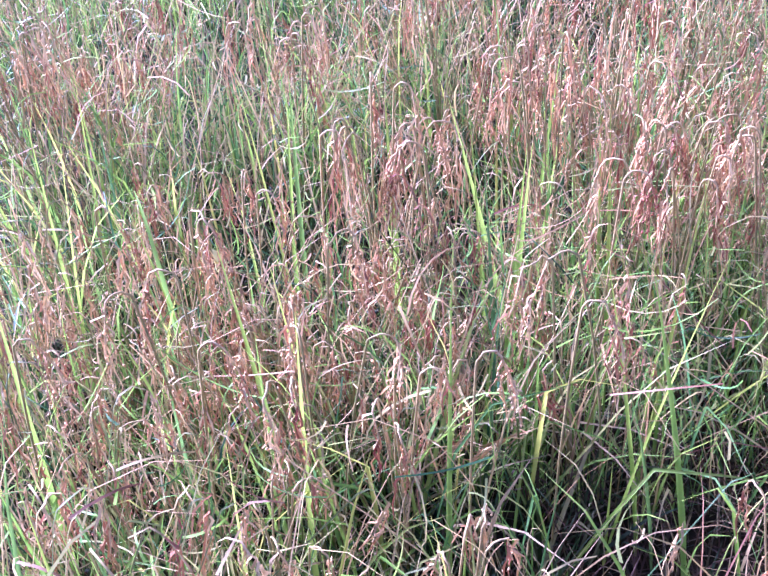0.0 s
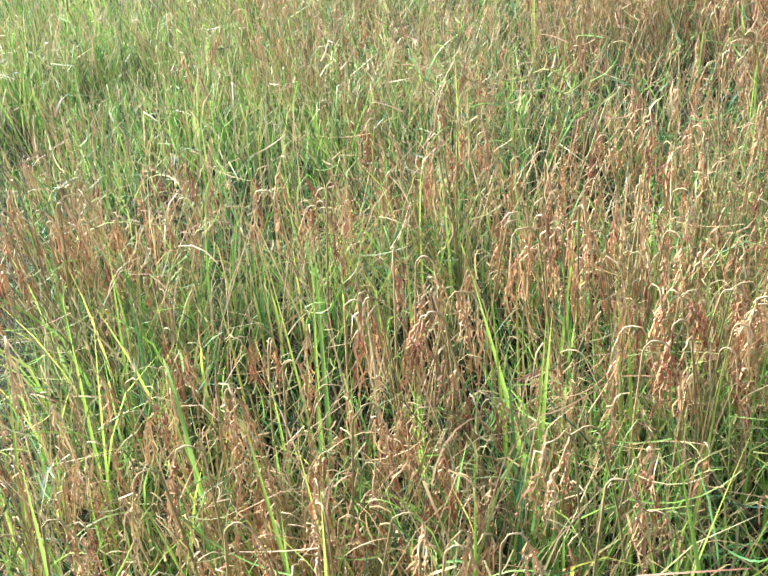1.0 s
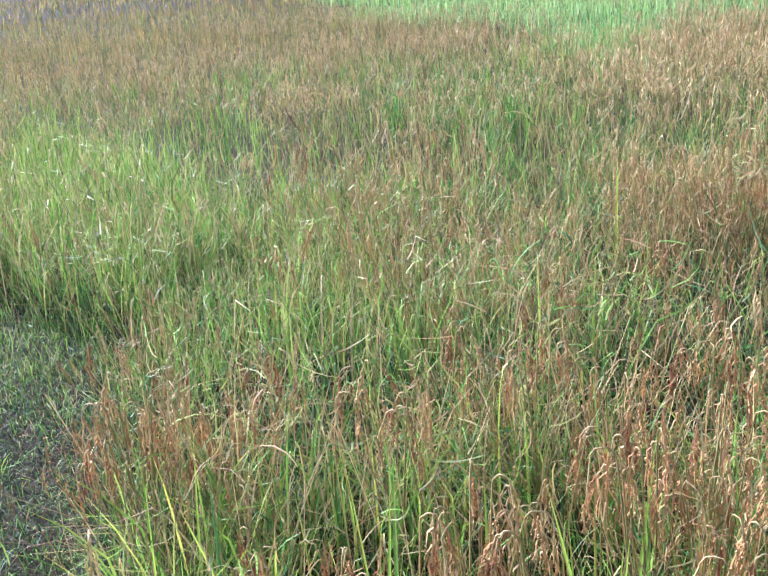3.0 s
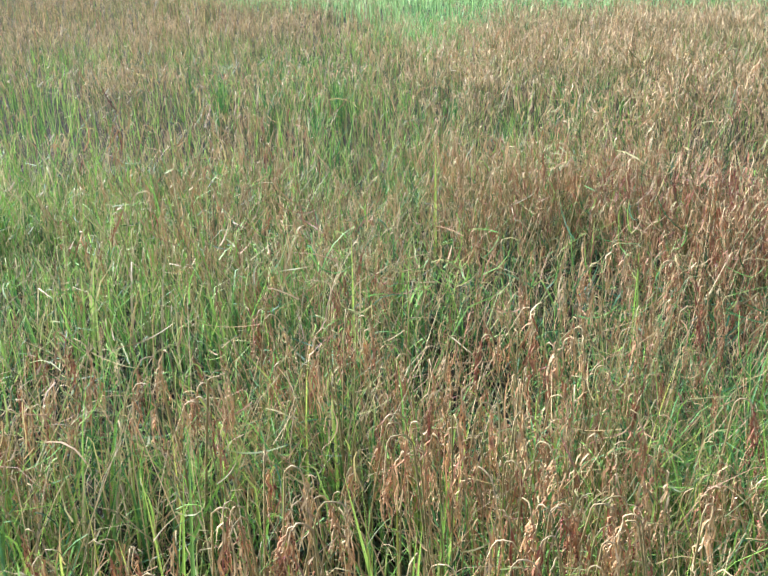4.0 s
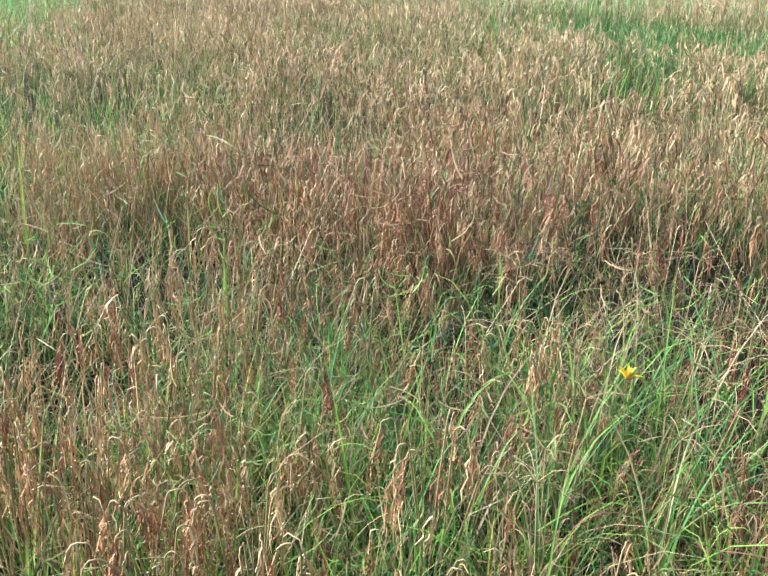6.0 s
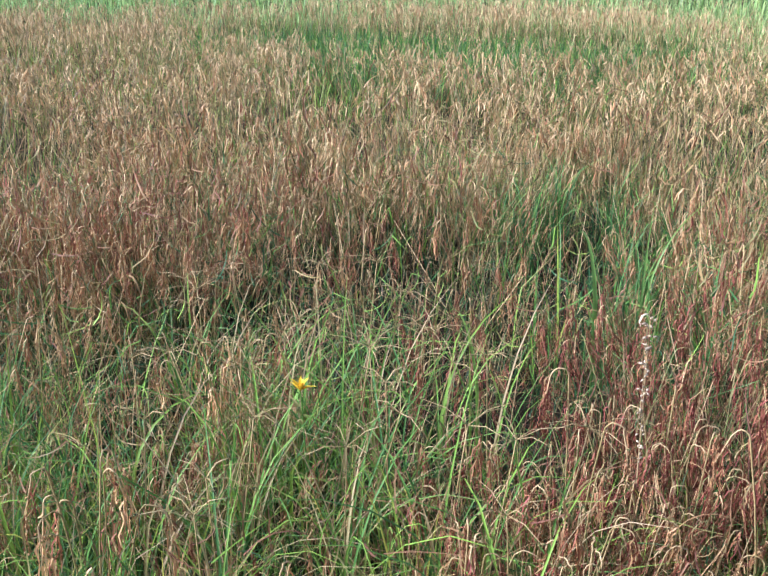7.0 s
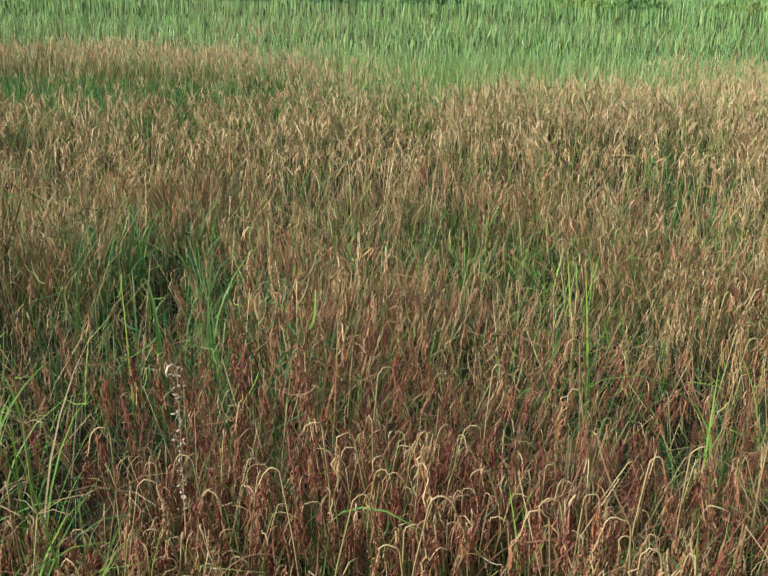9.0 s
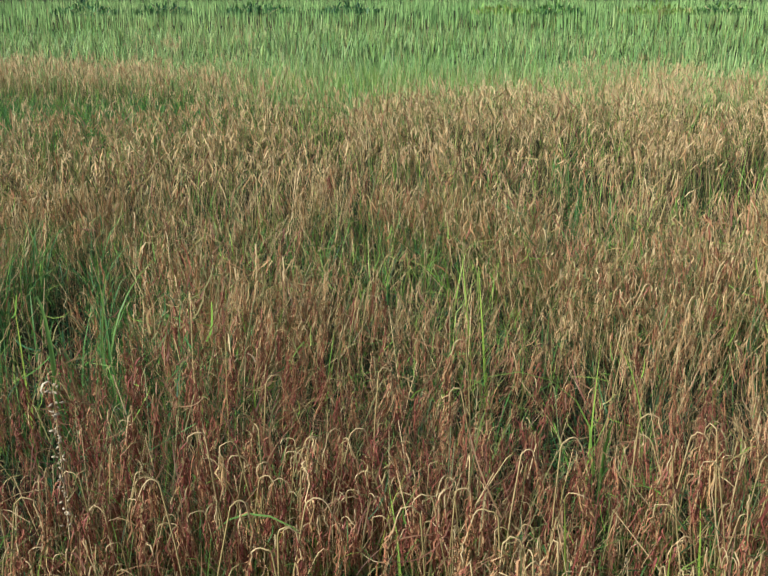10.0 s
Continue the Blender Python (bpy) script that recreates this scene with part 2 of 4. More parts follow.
def leaf_line(length, bend, droop, n=6, kink=0.0):
    """A blade's line from its base: rising, bending towards +x by the angle bend, further by droop near the tip."""
    s = np.linspace(0, 1, n)
    angle = bend * s + droop * np.clip(s - 0.45, 0, 1) ** 1.5 * 2.4 + (kink if kink else 0.0) * (s > 0.6)
    step = np.stack([np.sin(angle), 0 * s, np.cos(angle)], 1) * length / (n - 1)
    return np.concatenate([[(0, 0, 0)], np.cumsum(step[:-1], axis=0)])


def leaf_widths(width, n):
    s = np.linspace(0, 1, n)
    return np.maximum(width * np.minimum(1, 0.45 + 2.2 * s) * np.clip(1.02 - s ** 2.2, 0.03, 1), 0.0006)


def leaf(length, width, bend, droop, n=6, kink=0.0, twist=0.0, tint=0.0, flat=False):
    return ribbon(leaf_line(length, bend, droop, n, kink), leaf_widths(width, n), twist=twist, tint=tint, flat=flat)


# ---- what grows where ----
def lattice(x, y, size, salt):
    """Smooth noise from 0 to 1 over the plan."""
    u, v = np.asarray(x) / size, np.asarray(y) / size
    iu, iv = np.floor(u), np.floor(v)
    fu, fv = u - iu, v - iv
    fu, fv = fu * fu * (3 - 2 * fu), fv * fv * (3 - 2 * fv)

    def corner(a, b):
        h = np.sin(a * 127.1 + b * 311.7 + salt * 74.7) * 43758.5453
        return h - np.floor(h)

    return (corner(iu, iv) * (1 - fu) + corner(iu + 1, iv) * fu) * (1 - fv) + (corner(iu, iv + 1) * (1 - fu) + corner(iu + 1, iv + 1) * fu) * fv


def patch(x, y, outline, soft):
    """1 inside the outline, 0 outside, with a soft and ragged edge."""
    x = x + (lattice(x, y, soft * 2.5 + 0.1, 3) - 0.5) * soft * 1.6
    y = y + (lattice(x, y, soft * 2.5 + 0.1, 5) - 0.5) * soft * 1.6
    inside, near = np.zeros(np.shape(x), bool), np.full(np.shape(x), 1e9)
    for (ax, ay), (bx, by) in zip(outline, outline[1:] + outline[:1]):
        cross = ((ay > y) != (by > y)) & (x < (bx - ax) * (y - ay) / (by - ay + 1e-12) + ax)
        inside ^= cross
        h = np.clip(((x - ax) * (bx - ax) + (y - ay) * (by - ay)) / ((bx - ax) ** 2 + (by - ay) ** 2), 0, 1)
        near = np.minimum(near, np.hypot(x - ax - h * (bx - ax), y - ay - h * (by - ay)))
    return np.clip(0.5 + np.where(inside, near, -near) / soft, 0, 1)


BRIGHT_GRASS = [(-7.1, 10.0), (-4.6, 8.0), (-2.7, 6.3), (-1.7, 5.3), (-1.0, 4.4), (-0.85, 3.6), (-1.15, 3.25), (-1.7, 3.3), (-2.1, 3.45), (-2.4, 3.8), (-2.9, 4.25), (-4.2, 4.9)]
MOWN = [(-3.9, 4.6), (-2.8, 4.1), (-2.3, 3.65), (-1.98, 3.1), (-1.68, 2.5), (-1.6, 2.05), (-1.58, 1.5), (-1.6, 0.8), (-4.5, 0.8)]
DARK_NOOK = [(-1.4, 3.5), (-1.0, 3.55), (-0.9, 3.15), (-1.3, 3.05)]
SHORT_GRASS = [(-3.9, 4.6), (-2.8, 4.1), (-2.3, 3.65), (-2.2, 3.25), (-3.6, 3.4)]
WEEDS = [(-3.4, 10.8), (-2.2, 11.9), (0.0, 8.2), (0.85, 9.8), (0.75, 6.3), (-0.6, 6.0), (-1.5, 6.9)]
MIXED = [(-3.0, 6.6), (-1.5, 8.0), (-0.5, 6.5), (-0.2, 4.5), (-0.5, 3.6), (-0.9, 3.5), (-1.7, 5.1)]
RED_STAND = [(0.3, 4.6), (0.7, 5.4), (1.2, 5.8), (2.3, 5.0), (2.9, 4.2), (2.4, 3.4), (1.6, 3.6), (1.0, 3.8), (0.5, 4.1)]
GREEN_FLOOR = [(0.3, 3.35), (1.0, 3.15), (1.1, 2.4), (0.8, 1.7), (0.35, 1.9)]
SEDGE = [(1.4, 3.0), (1.7, 3.1), (2.1, 3.0), (1.95, 2.4), (1.85, 1.9), (1.5, 1.3), (0.95, 1.6), (1.05, 2.4)]
HOLE = [(2.55, 2.85), (2.95, 2.72), (2.62, 2.22), (2.32, 2.42)]
BLUE_TUFT = [(3.0, 3.0), (3.4, 2.7), (2.95, 2.2), (2.72, 2.4)]
GREEN_EAST = [(3.74, 1.23), (4.23, 0.95), (3.42, 0.67), (3.12, 1.02)]
GREEN_MIDDLE = [(3.1, 2.3), (3.7, 2.2), (3.9, 1.75), (3.3, 1.7)]
FAR_HOLE = [(3.9, 4.6), (4.3, 4.1), (3.8, 3.4), (3.3, 3.5)]
GREEN_GAP = [(3.85, 3.7), (4.3, 3.3), (3.6, 2.7), (3.2, 3.0)]
DARK_BAND = [(5.1, 14.5), (5.2, 10.3), (5.3, 8.8), (6.3, 7.7), (7.4, 7.0), (8.4, 6.9), (9.8, 7.6), (10.3, 8.5), (9.9, 10.2), (9.0, 11.6), (7.8, 14.5)]
PALE_GREEN = [(8.4, 6.7), (8.2, 5.4), (9.4, 5.5), (10.8, 5.8), (12.6, 5.1), (13.0, 5.6), (11.0, 6.6), (10.6, 8.1), (9.6, 7.5)]
BROWN_ROW = [(7.8, 14.5), (9.0, 11.6), (9.9, 10.2), (10.3, 8.5), (11.0, 8.3), (12.0, 9.8), (11.8, 12.0), (10.4, 13.8), (8.4, 16.5)]
GREEN_SHOOTS = [(4.3, 2.1), (4.45, 1.84), (3.7, 1.3), (3.55, 1.6)]
SIDE_HOLE = [(8.9, 3.4), (9.1, 3.1), (6.5, 2.0), (6.3, 2.3)]
WEED_FRONT = [(1.9, 1.75), (2.2, 1.98), (2.4, 1.75), (2.05, 1.4)]
GREEN_NEAR = [(-0.4, 2.6), (0.4, 3.3), (1.1, 3.2), (1.1, 2.2), (0.8, 1.6), (-0.2, 1.7)]
MUD = [(-0.18, 1.6), (-0.05, 1.85), (0.2, 1.95), (0.42, 1.9), (0.42, 0.6), (0.0, 0.6), (-0.12, 1.38)]
RED_FRONT = [(1.9, 2.1), (2.4, 1.7), (3.5, 1.2), (3.3, 0.6), (2.4, 0.9), (1.8, 1.6)]
# The edge past which the young green crop stands
CROP = [(-60, 130), (-14, 42), (-6.6, 25.5), (-2.8, 20), (-1.2, 17), (-0.5, 13.3), (0.0, 15.6), (0.9, 19.5), (5.0, 20.0), (9.6, 15.5), (12.0, 11.5), (10.8, 8.6), (10.8, 7.0),
        (12.5, 6.6), (13.8, 5.0), (14.4, 3.0), (16, -60), (300, -60), (300, 300), (-60, 300)]


def field(x, y):
    """Shares at places of the plan: rice stalks, how red, green blades, their tint, height."""
    big, mid, small = lattice(x, y, 1.9, 11), lattice(x, y, 0.55, 12), lattice(x, y, 0.2, 13)
    rice = np.clip((2.9 * (0.65 * mid + 0.35 * small) - 0.82) * np.clip(0.62 + 0.16 * x, 0.45, 0.95), 0.04, 1)
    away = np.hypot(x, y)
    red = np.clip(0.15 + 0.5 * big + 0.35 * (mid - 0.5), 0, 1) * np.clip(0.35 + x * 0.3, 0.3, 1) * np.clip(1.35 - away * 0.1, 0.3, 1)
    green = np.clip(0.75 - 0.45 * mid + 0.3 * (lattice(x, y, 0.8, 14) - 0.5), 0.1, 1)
    # Distance term lightens far blades: grazing sheen put into the tint
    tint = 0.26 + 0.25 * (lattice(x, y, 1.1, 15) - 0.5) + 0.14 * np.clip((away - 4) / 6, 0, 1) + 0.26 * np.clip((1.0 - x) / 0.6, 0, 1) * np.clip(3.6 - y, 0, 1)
    mound = lattice(x, y, 0.75, 19) * 0.6 + lattice(x, y, 0.32, 20) * 0.4
    tall = np.clip(0.55 + 0.78 * mound + 0.12 * (small - 0.5), 0.6, 1.06)

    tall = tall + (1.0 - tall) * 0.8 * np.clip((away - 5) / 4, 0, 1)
    full = np.clip((lattice(x, y, 0.4, 41) * 0.65 + lattice(x, y, 0.16, 42) * 0.35 - 0.37) / 0.15, 0.05, 1)

    def put(outline, soft, r=None, d=None, g=None, t=None, h=None):
        nonlocal rice, red, green, tint, tall
        k = patch(x, y, outline, soft)
        rice, red, green, tint, tall = (old if to is None else old + (to - old) * k for old, to in ((rice, r), (red, d), (green, g), (tint, t), (tall, h)))

    red = np.maximum(red, 0.9 * np.clip((x - 1.2) / 1.0, 0, 1) * np.clip((4.0 - y) / 1.5, 0, 1) * np.clip((5.5 - away) / 2, 0, 1) * (0.5 + 0.7 * mid))
    put(BRIGHT_GRASS, 0.5, r=0.07, g=1.0, t=0.5)
    # Hollow of low blades, its green shadow put into a darker tint
    put(DARK_NOOK, 0.25, r=0.05, g=1.0, t=0.12, h=0.7)
    put(MIXED, 0.5, r=0.22, g=1.0, t=0.42)
    put(WEEDS, 0.8, r=0.22, g=1.0, t=0.42)
    put(RED_STAND, 0.5, r=0.85, d=0.6, g=0.5, h=1.05)
    put(GREEN_FLOOR, 0.4, r=0.2, g=1.0, t=0.28, h=0.95)
    put(SEDGE, 0.3, r=0.3, d=0.5, g=0.7, t=0.34, h=0.86)
    put(RED_FRONT, 0.4, r=0.85, d=0.92, g=0.4, t=0.2)
    put(WEED_FRONT, 0.15, h=0.84)
    put(GREEN_EAST, 0.3, r=0.25, g=1.0, t=0.2, h=0.82)
    put(GREEN_MIDDLE, 0.35, r=0.3, g=1.0, t=0.46)
    put(HOLE, 0.2, r=0.1, g=0.5, t=0.05, h=0.7)
    put(BLUE_TUFT, 0.25, r=0.2, g=1.0, t=0.08, h=0.95)
    put(FAR_HOLE, 0.25, r=0.15, g=1.0, t=0.08, h=0.8)
    put(GREEN_GAP, 0.3, r=0.3, g=1.0, t=0.15)
    put(PALE_GREEN, 0.6, r=0.3, g=1.0, t=0.42, h=0.82)
    put(BROWN_ROW, 0.6, r=0.8, d=0.12, g=0.5, t=0.25, h=1.0)
    put(DARK_BAND, 0.5, r=0.13, d=0.0, g=1.0, t=0.16, h=0.82)
    put(GREEN_SHOOTS, 0.25, r=0.25, g=1.0, t=0.18, h=0.82)
    put(SIDE_HOLE, 0.3, r=0.2, g=0.8, t=0.1, h=0.8)
    put(MUD, 0.15, r=0.3, g=0.22, h=0.9)
    put(MOWN, 0.3, r=0.02, g=0.35, t=0.25, h=0.3)
    full = np.maximum(full, np.clip((away - 5) / 4, 0, 1))
    rice, green = rice * full, green * np.maximum(full, 0.25)
    crop = patch(x, y, CROP, 1.6)
    rice = rice * (1 - crop * np.clip(1.02 - 0.6 * (lattice(x, y, 5, 16) > 0.8), 0, 1))
    green, tint = np.maximum(green, crop), tint + (0.52 + 0.35 * (lattice(x, y, 5, 17) - 0.5) + 0.3 * (lattice(x, y, 1.1, 18) - 0.5) - tint) * crop
    return rice, red, green, tint, tall, crop


def ground_height(x, y):
    return 0.05 * (lattice(x, y, 1.3, 21) - 0.5) + 0.03 * (lattice(x, y, 0.3, 22) - 0.5)


CENTRE = (0.25, 0.0)


def places(r0, r1, gap, view=True):
    """Jittered places in the ring from r0 to r1 about the standing point, ahead (view) or all round it."""
    n = int(2 * r1 / gap) + 1
    gx, gy = np.meshgrid(np.arange(n), np.arange(n))
    x = (gx.ravel() + rng.random(n * n)) * gap - r1
    y = (gy.ravel() + rng.random(n * n)) * gap - r1
    r, a = np.hypot(x, y), np.degrees(np.arctan2(x, y))
    ahead = (a > (-56 if r1 < 4 else -46)) & (a < 90)
    keep = (r > r0) & (r < r1) & (ahead if view else ~ahead)
    return x[keep] + CENTRE[0], y[keep] + CENTRE[1]


# ---- ground ----
def build_ground():
    line = np.concatenate([[-3000, -900, -300, -120, -60, -30, -18], np.linspace(-12, 12, 111), [18, 30, 60, 120, 300, 900, 3000]])
    gx, gy = np.meshgrid(line, line)
    x, y = gx.ravel(), gy.ravel()
    z = ground_height(x, y) * (np.hypot(x, y) < 13)
    n = len(line)
    i = (np.arange(n - 1)[:, None] * n + np.arange(n - 1)[None]).ravel()
    corners = np.stack([i, i + 1, i + n + 1, i + n], 1).ravel()
    made = np.stack([x, y, z], 1), np.stack([x, y], 1), corners, np.full(len(i), 4), np.zeros(len(x))
    tagged(new("ground", mesh_of("ground", made, SOIL)), "dark moist field soil under the standing rice", "ground", kind="structure")


build_ground()


def stuff(name, pieces, mat, label, category):
    if pieces:
        return tagged(new(name, mesh_of(name, merged(pieces), mat)), label, category, kind="stuff")


# ---- rice stalks and blades in the mass, by distance ----
def stalk_shapes(count, kind):
    """Stalks of one kind: for each, the straw and its hanging panicle."""
    made = []
    for _ in range(count):
        up, over, down = arch(rng.uniform(0.5, 0.72), rng.uniform(0.03, 0.075), rng.uniform(0.1, 0.17), 3, 5, rng.uniform(0.0, 0.14), rng.uniform(0.0, 0.4))
        line = np.concatenate([up, over, down[1:2]])
        a = rng.uniform(-1.2, 1.2)
        low, high = {"mid": (0.0026, 0.0042), "spare": (0.0026, 0.004), "back": (0.0034, 0.0056)}[kind]
        straw = ribbon(line, np.interp(np.arange(len(line)), [0, len(line)], [low, high]), side=(math.sin(a), math.cos(a), 0), flat=True)
        made.append((straw, panicle_of(over, down, kind)))
    return made


def hook_shapes(count):
    """Stalks far off: a thin stem, a curled pale neck, and the head hanging from it in two strands."""
    made = []
    for _ in range(count):
        high, reach, fall, a = rng.uniform(0.52, 0.7), rng.uniform(0.04, 0.1), rng.uniform(0.06, 0.14), rng.uniform(-1.2, 1.2)
        turn = np.linspace(0, math.pi * rng.uniform(0.75, 1.05), 4)
        over = np.stack([0.02 + reach / 2 * (1 - np.cos(turn)), rng.normal(0, 0.007, 4), high + reach / 2 * np.sin(turn)], 1)
        end = over[-1] + (rng.uniform(-0.02, 0.03), rng.normal(0, 0.012), -fall)
        line = np.concatenate([[(0, 0, 0)], over, [(over[-1] * 2 + end) / 3 + rng.normal(0, 0.006, 3)]])
        straw = ribbon(line, (0.0026, 0.0046, 0.0062, 0.0062, 0.0058, 0.004), side=(math.sin(a), math.cos(a), 0), twist=rng.uniform(-1, 1), flat=True)
        strands = []
        for _ in range(3):
            b = rng.random() * 6.28
            top = over[-1] + (over[-2] - over[-1]) * rng.random()
            tip = end + (math.cos(b) * 0.036, math.sin(b) * 0.036, rng.uniform(-0.03, 0.07))
            strands.append(ribbon([top, (top + tip) / 2 + rng.normal(0, 0.011, 3), tip], (0.005, 0.008, 0.0035), side=(math.cos(b), math.sin(b), 0), flat=True, tint=rng.normal(0, 0.22)))
        made.append((straw, merged(strands)))
    return made


def sow_rice(name, r0, r1, gap, shapes, view=True, label="ripe brown rice stalks with nodding panicles", least=7, most=15):
    """Rice in hills: many stalks from one foot, leaning outwards so that the heads hang round it as a mop."""
    x, y = places(r0, r1, gap, view)
    keep = rng.random(len(x)) < field(x, y)[0] * 1.15
    x, y = x[keep], y[keep]
    in_hill = rng.integers(least, most, len(x))
    own = np.repeat(np.arange(len(x)), in_hill)
    way, tip_over = rng.random(len(x)) * 2 * math.pi, np.abs(rng.normal(0, 0.24, len(x)))
    grown = rng.uniform(0.84, 1.06, len(x))
    x, y = x[own] + rng.normal(0, 0.022, len(own)), y[own] + rng.normal(0, 0.022, len(own))
    rice, red, green, tint, tall, crop = field(x, y)
    yaw = np.where(rng.random(len(x)) < 0.65, rng.random(len(x)) * 2 * math.pi, way[own] + rng.normal(0, 0.5, len(x)))
    # Paler with distance: own tan, plus haze and lit tops put into tint
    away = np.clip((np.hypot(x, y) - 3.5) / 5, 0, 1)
    lean, size = (0.6 * tip_over[own] + np.abs(rng.normal(0.08, 0.22, len(x)))) * (1 - 0.15 * away), rng.uniform(0.84, 1.04, len(x)) * grown[own] * tall
    half = len(shapes) // 2
    which = rng.integers(0, half, len(x)) + np.where(rng.random(len(x)) < np.clip(red * 2.4 - 0.25, 0, 1), half, 0)
    shade = rng.normal(0, 0.17, len(in_hill))[own]
    spots = np.stack([x, y, ground_height(x, y) - 0.01], 1)
    straws, grains = [], []
    for k, (straw, grain) in enumerate(shapes):
        m = which == k
        if m.any():
            turns = turned(yaw[m], lean[m], size[m])
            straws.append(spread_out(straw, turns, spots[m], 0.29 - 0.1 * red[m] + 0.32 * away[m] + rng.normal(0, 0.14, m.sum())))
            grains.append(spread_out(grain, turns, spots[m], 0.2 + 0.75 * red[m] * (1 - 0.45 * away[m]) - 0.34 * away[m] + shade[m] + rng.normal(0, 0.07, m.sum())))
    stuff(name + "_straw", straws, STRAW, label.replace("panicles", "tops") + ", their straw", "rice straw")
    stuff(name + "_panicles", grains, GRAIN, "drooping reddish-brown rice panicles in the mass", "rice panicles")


def sow_blades(name, r0, r1, gap, shapes, share, view=True, low=0.5, high=1.05, label="green rice and grass blades between the stalks", only_crop=False, shift=0.0, lay=0.18, by="green", inside=None, fixed=None, spread=0.14, mat=None, lift=None):
    x, y = places(r0, r1, gap, view)
    rice, red, green, tint, tall, crop = field(x, y)
    weight = crop if only_crop else {"green": green, "rice": rice, "rest": np.minimum(1, rice + green), "all": (1 - patch(x, y, MOWN, 0.3)) * (1 - 0.85 * patch(x, y, MUD, 0.15)) * (1 - 0.8 * patch(x, y, HOLE, 0.2)), "ground": 1.0}[by] * share
    if inside:
        weight = weight * patch(x, y, inside, 0.25)
    if mat is DRY:
        weight = weight * (1 - 0.95 * crop)
        tint = 0.3 + 0.65 * red - 0.1 * lattice(x, y, 0.7, 31)
    elif fixed is not None:
        tint = np.full(len(x), fixed)
    keep = rng.random(len(x)) < weight
    x, y, tint, tall, under = x[keep], y[keep], tint[keep], tall[keep], 1 - 0.28 * rice[keep]
    which = rng.integers(0, len(shapes), len(x))
    size = rng.uniform(low, high, len(x)) * (tall * under if mat is None else tall)
    spots = np.stack([x, y, ground_height(x, y) - 0.01], 1)
    if lift:
        spots[:, 2] += tall * rng.uniform(*lift, len(x))
    yaw, lean = rng.random(len(x)) * 2 * math.pi, np.minimum(np.abs(rng.normal(0, lay, len(x))), 1.4)
    made = []
    for k, one in enumerate(shapes):
        m = which == k
        if m.any():
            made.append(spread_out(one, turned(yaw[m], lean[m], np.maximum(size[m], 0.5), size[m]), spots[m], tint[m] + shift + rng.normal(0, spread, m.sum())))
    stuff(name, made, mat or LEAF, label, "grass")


def blade_shapes(count, n, width, flat=False, stiff=1.0):
    return [leaf(rng.uniform(0.5, 0.68), width * rng.uniform(0.7, 1.3), rng.uniform(0.02, 0.55) / stiff, rng.uniform(0, 2.1) / stiff, n, rng.choice([0, 0, 0, 1.2]) / stiff, rng.uniform(-1.2, 1.2), 0.0, flat) for _ in range(count)]


near_blades, mid_blades, far_blades = blade_shapes(20, 6, 0.0085), blade_shapes(16, 5, 0.0095, True), blade_shapes(10, 3, 0.012, True, 1.5)
thin_stems = blade_shapes(10, 3, 0.0042, True, 3.0)


def curled(width):
    """A thin dry leaf that stands up and curls over at the top."""
    n, high, long, turn = 6, rng.uniform(0.36, 0.6), rng.uniform(0.1, 0.24), rng.uniform(1.6, 4.2)
    a = rng.uniform(0.2, 0.9) + turn * np.linspace(0, 1, n)
    top = np.cumsum(np.stack([np.sin(a), rng.normal(0, 0.3, n), np.cos(a)], 1) * long / n, axis=0)
    line = np.concatenate([[(0, 0, 0)], [(0.02, 0, high)], top + (0.02, 0, high)])
    return ribbon(line, np.linspace(1.0, 0.5, len(line)) * width, twist=rng.uniform(-1.5, 1.5), flat=True)


curls, curls_back = [curled(rng.uniform(0.002, 0.0042)) for _ in range(36)], [curled(rng.uniform(0.0035, 0.006)) for _ in range(24)]
litter = [leaf(rng.uniform(0.12, 0.3), rng.uniform(0.005, 0.01), rng.uniform(0.2, 0.9), 0.6, 4, 0, rng.uniform(-1, 1), 0, True) for _ in range(10)]
near_stalks = stalk_shapes(16, "spare") + stalk_shapes(16, "mid")
back_stalks, far_stalks = stalk_shapes(24, "back"), hook_shapes(36)
sow_blades("grass_blades_near", 0.5, 3.0, 0.0265, near_blades, 0.9, lay=0.45, low=0.45, high=1.0, shift=0.04, spread=0.24)
wide_blades = blade_shapes(12, 4, 0.015, True)
sow_blades("grass_blades_front", 0.5, 2.1, 0.034, blade_shapes(16, 6, 0.0105), 0.65, lay=0.5, low=0.5, high=0.95, label="broad pale green blades in front", shift=0.08, spread=0.22, by="rest")
sow_blades("lime_shoots", 0.6, 2.9, 0.066, blade_shapes(16, 6, 0.0105, False, 2.4), 0.8, lay=0.2, low=0.7, high=1.02, label="upright lime-green shoots among the rice", mat=SHOOT, fixed=0.5, spread=0.3, by="green")
sow_blades("green_floor_blades", 0.8, 3.6, 0.05, blade_shapes(14, 6, 0.009, False, 1.6), 0.8, inside=GREEN_NEAR, lay=0.4, low=0.55, high=0.95, label="deep green grass blades between the rice hills", mat=SHOOT, fixed=0.2, spread=0.25, by="ground")
# Low leaves whose dark colour carries the shade between the stalks
sow_blades("undergrowth_near", 0.5, 3.2, 0.026, wide_blades, 0.85, low=0.15, high=0.5, label="low leaves and shoots under the rice, coloured dark for shade", mat=SHADE_LITTER, fixed=0.4, spread=0.25, lay=0.5, by="all")
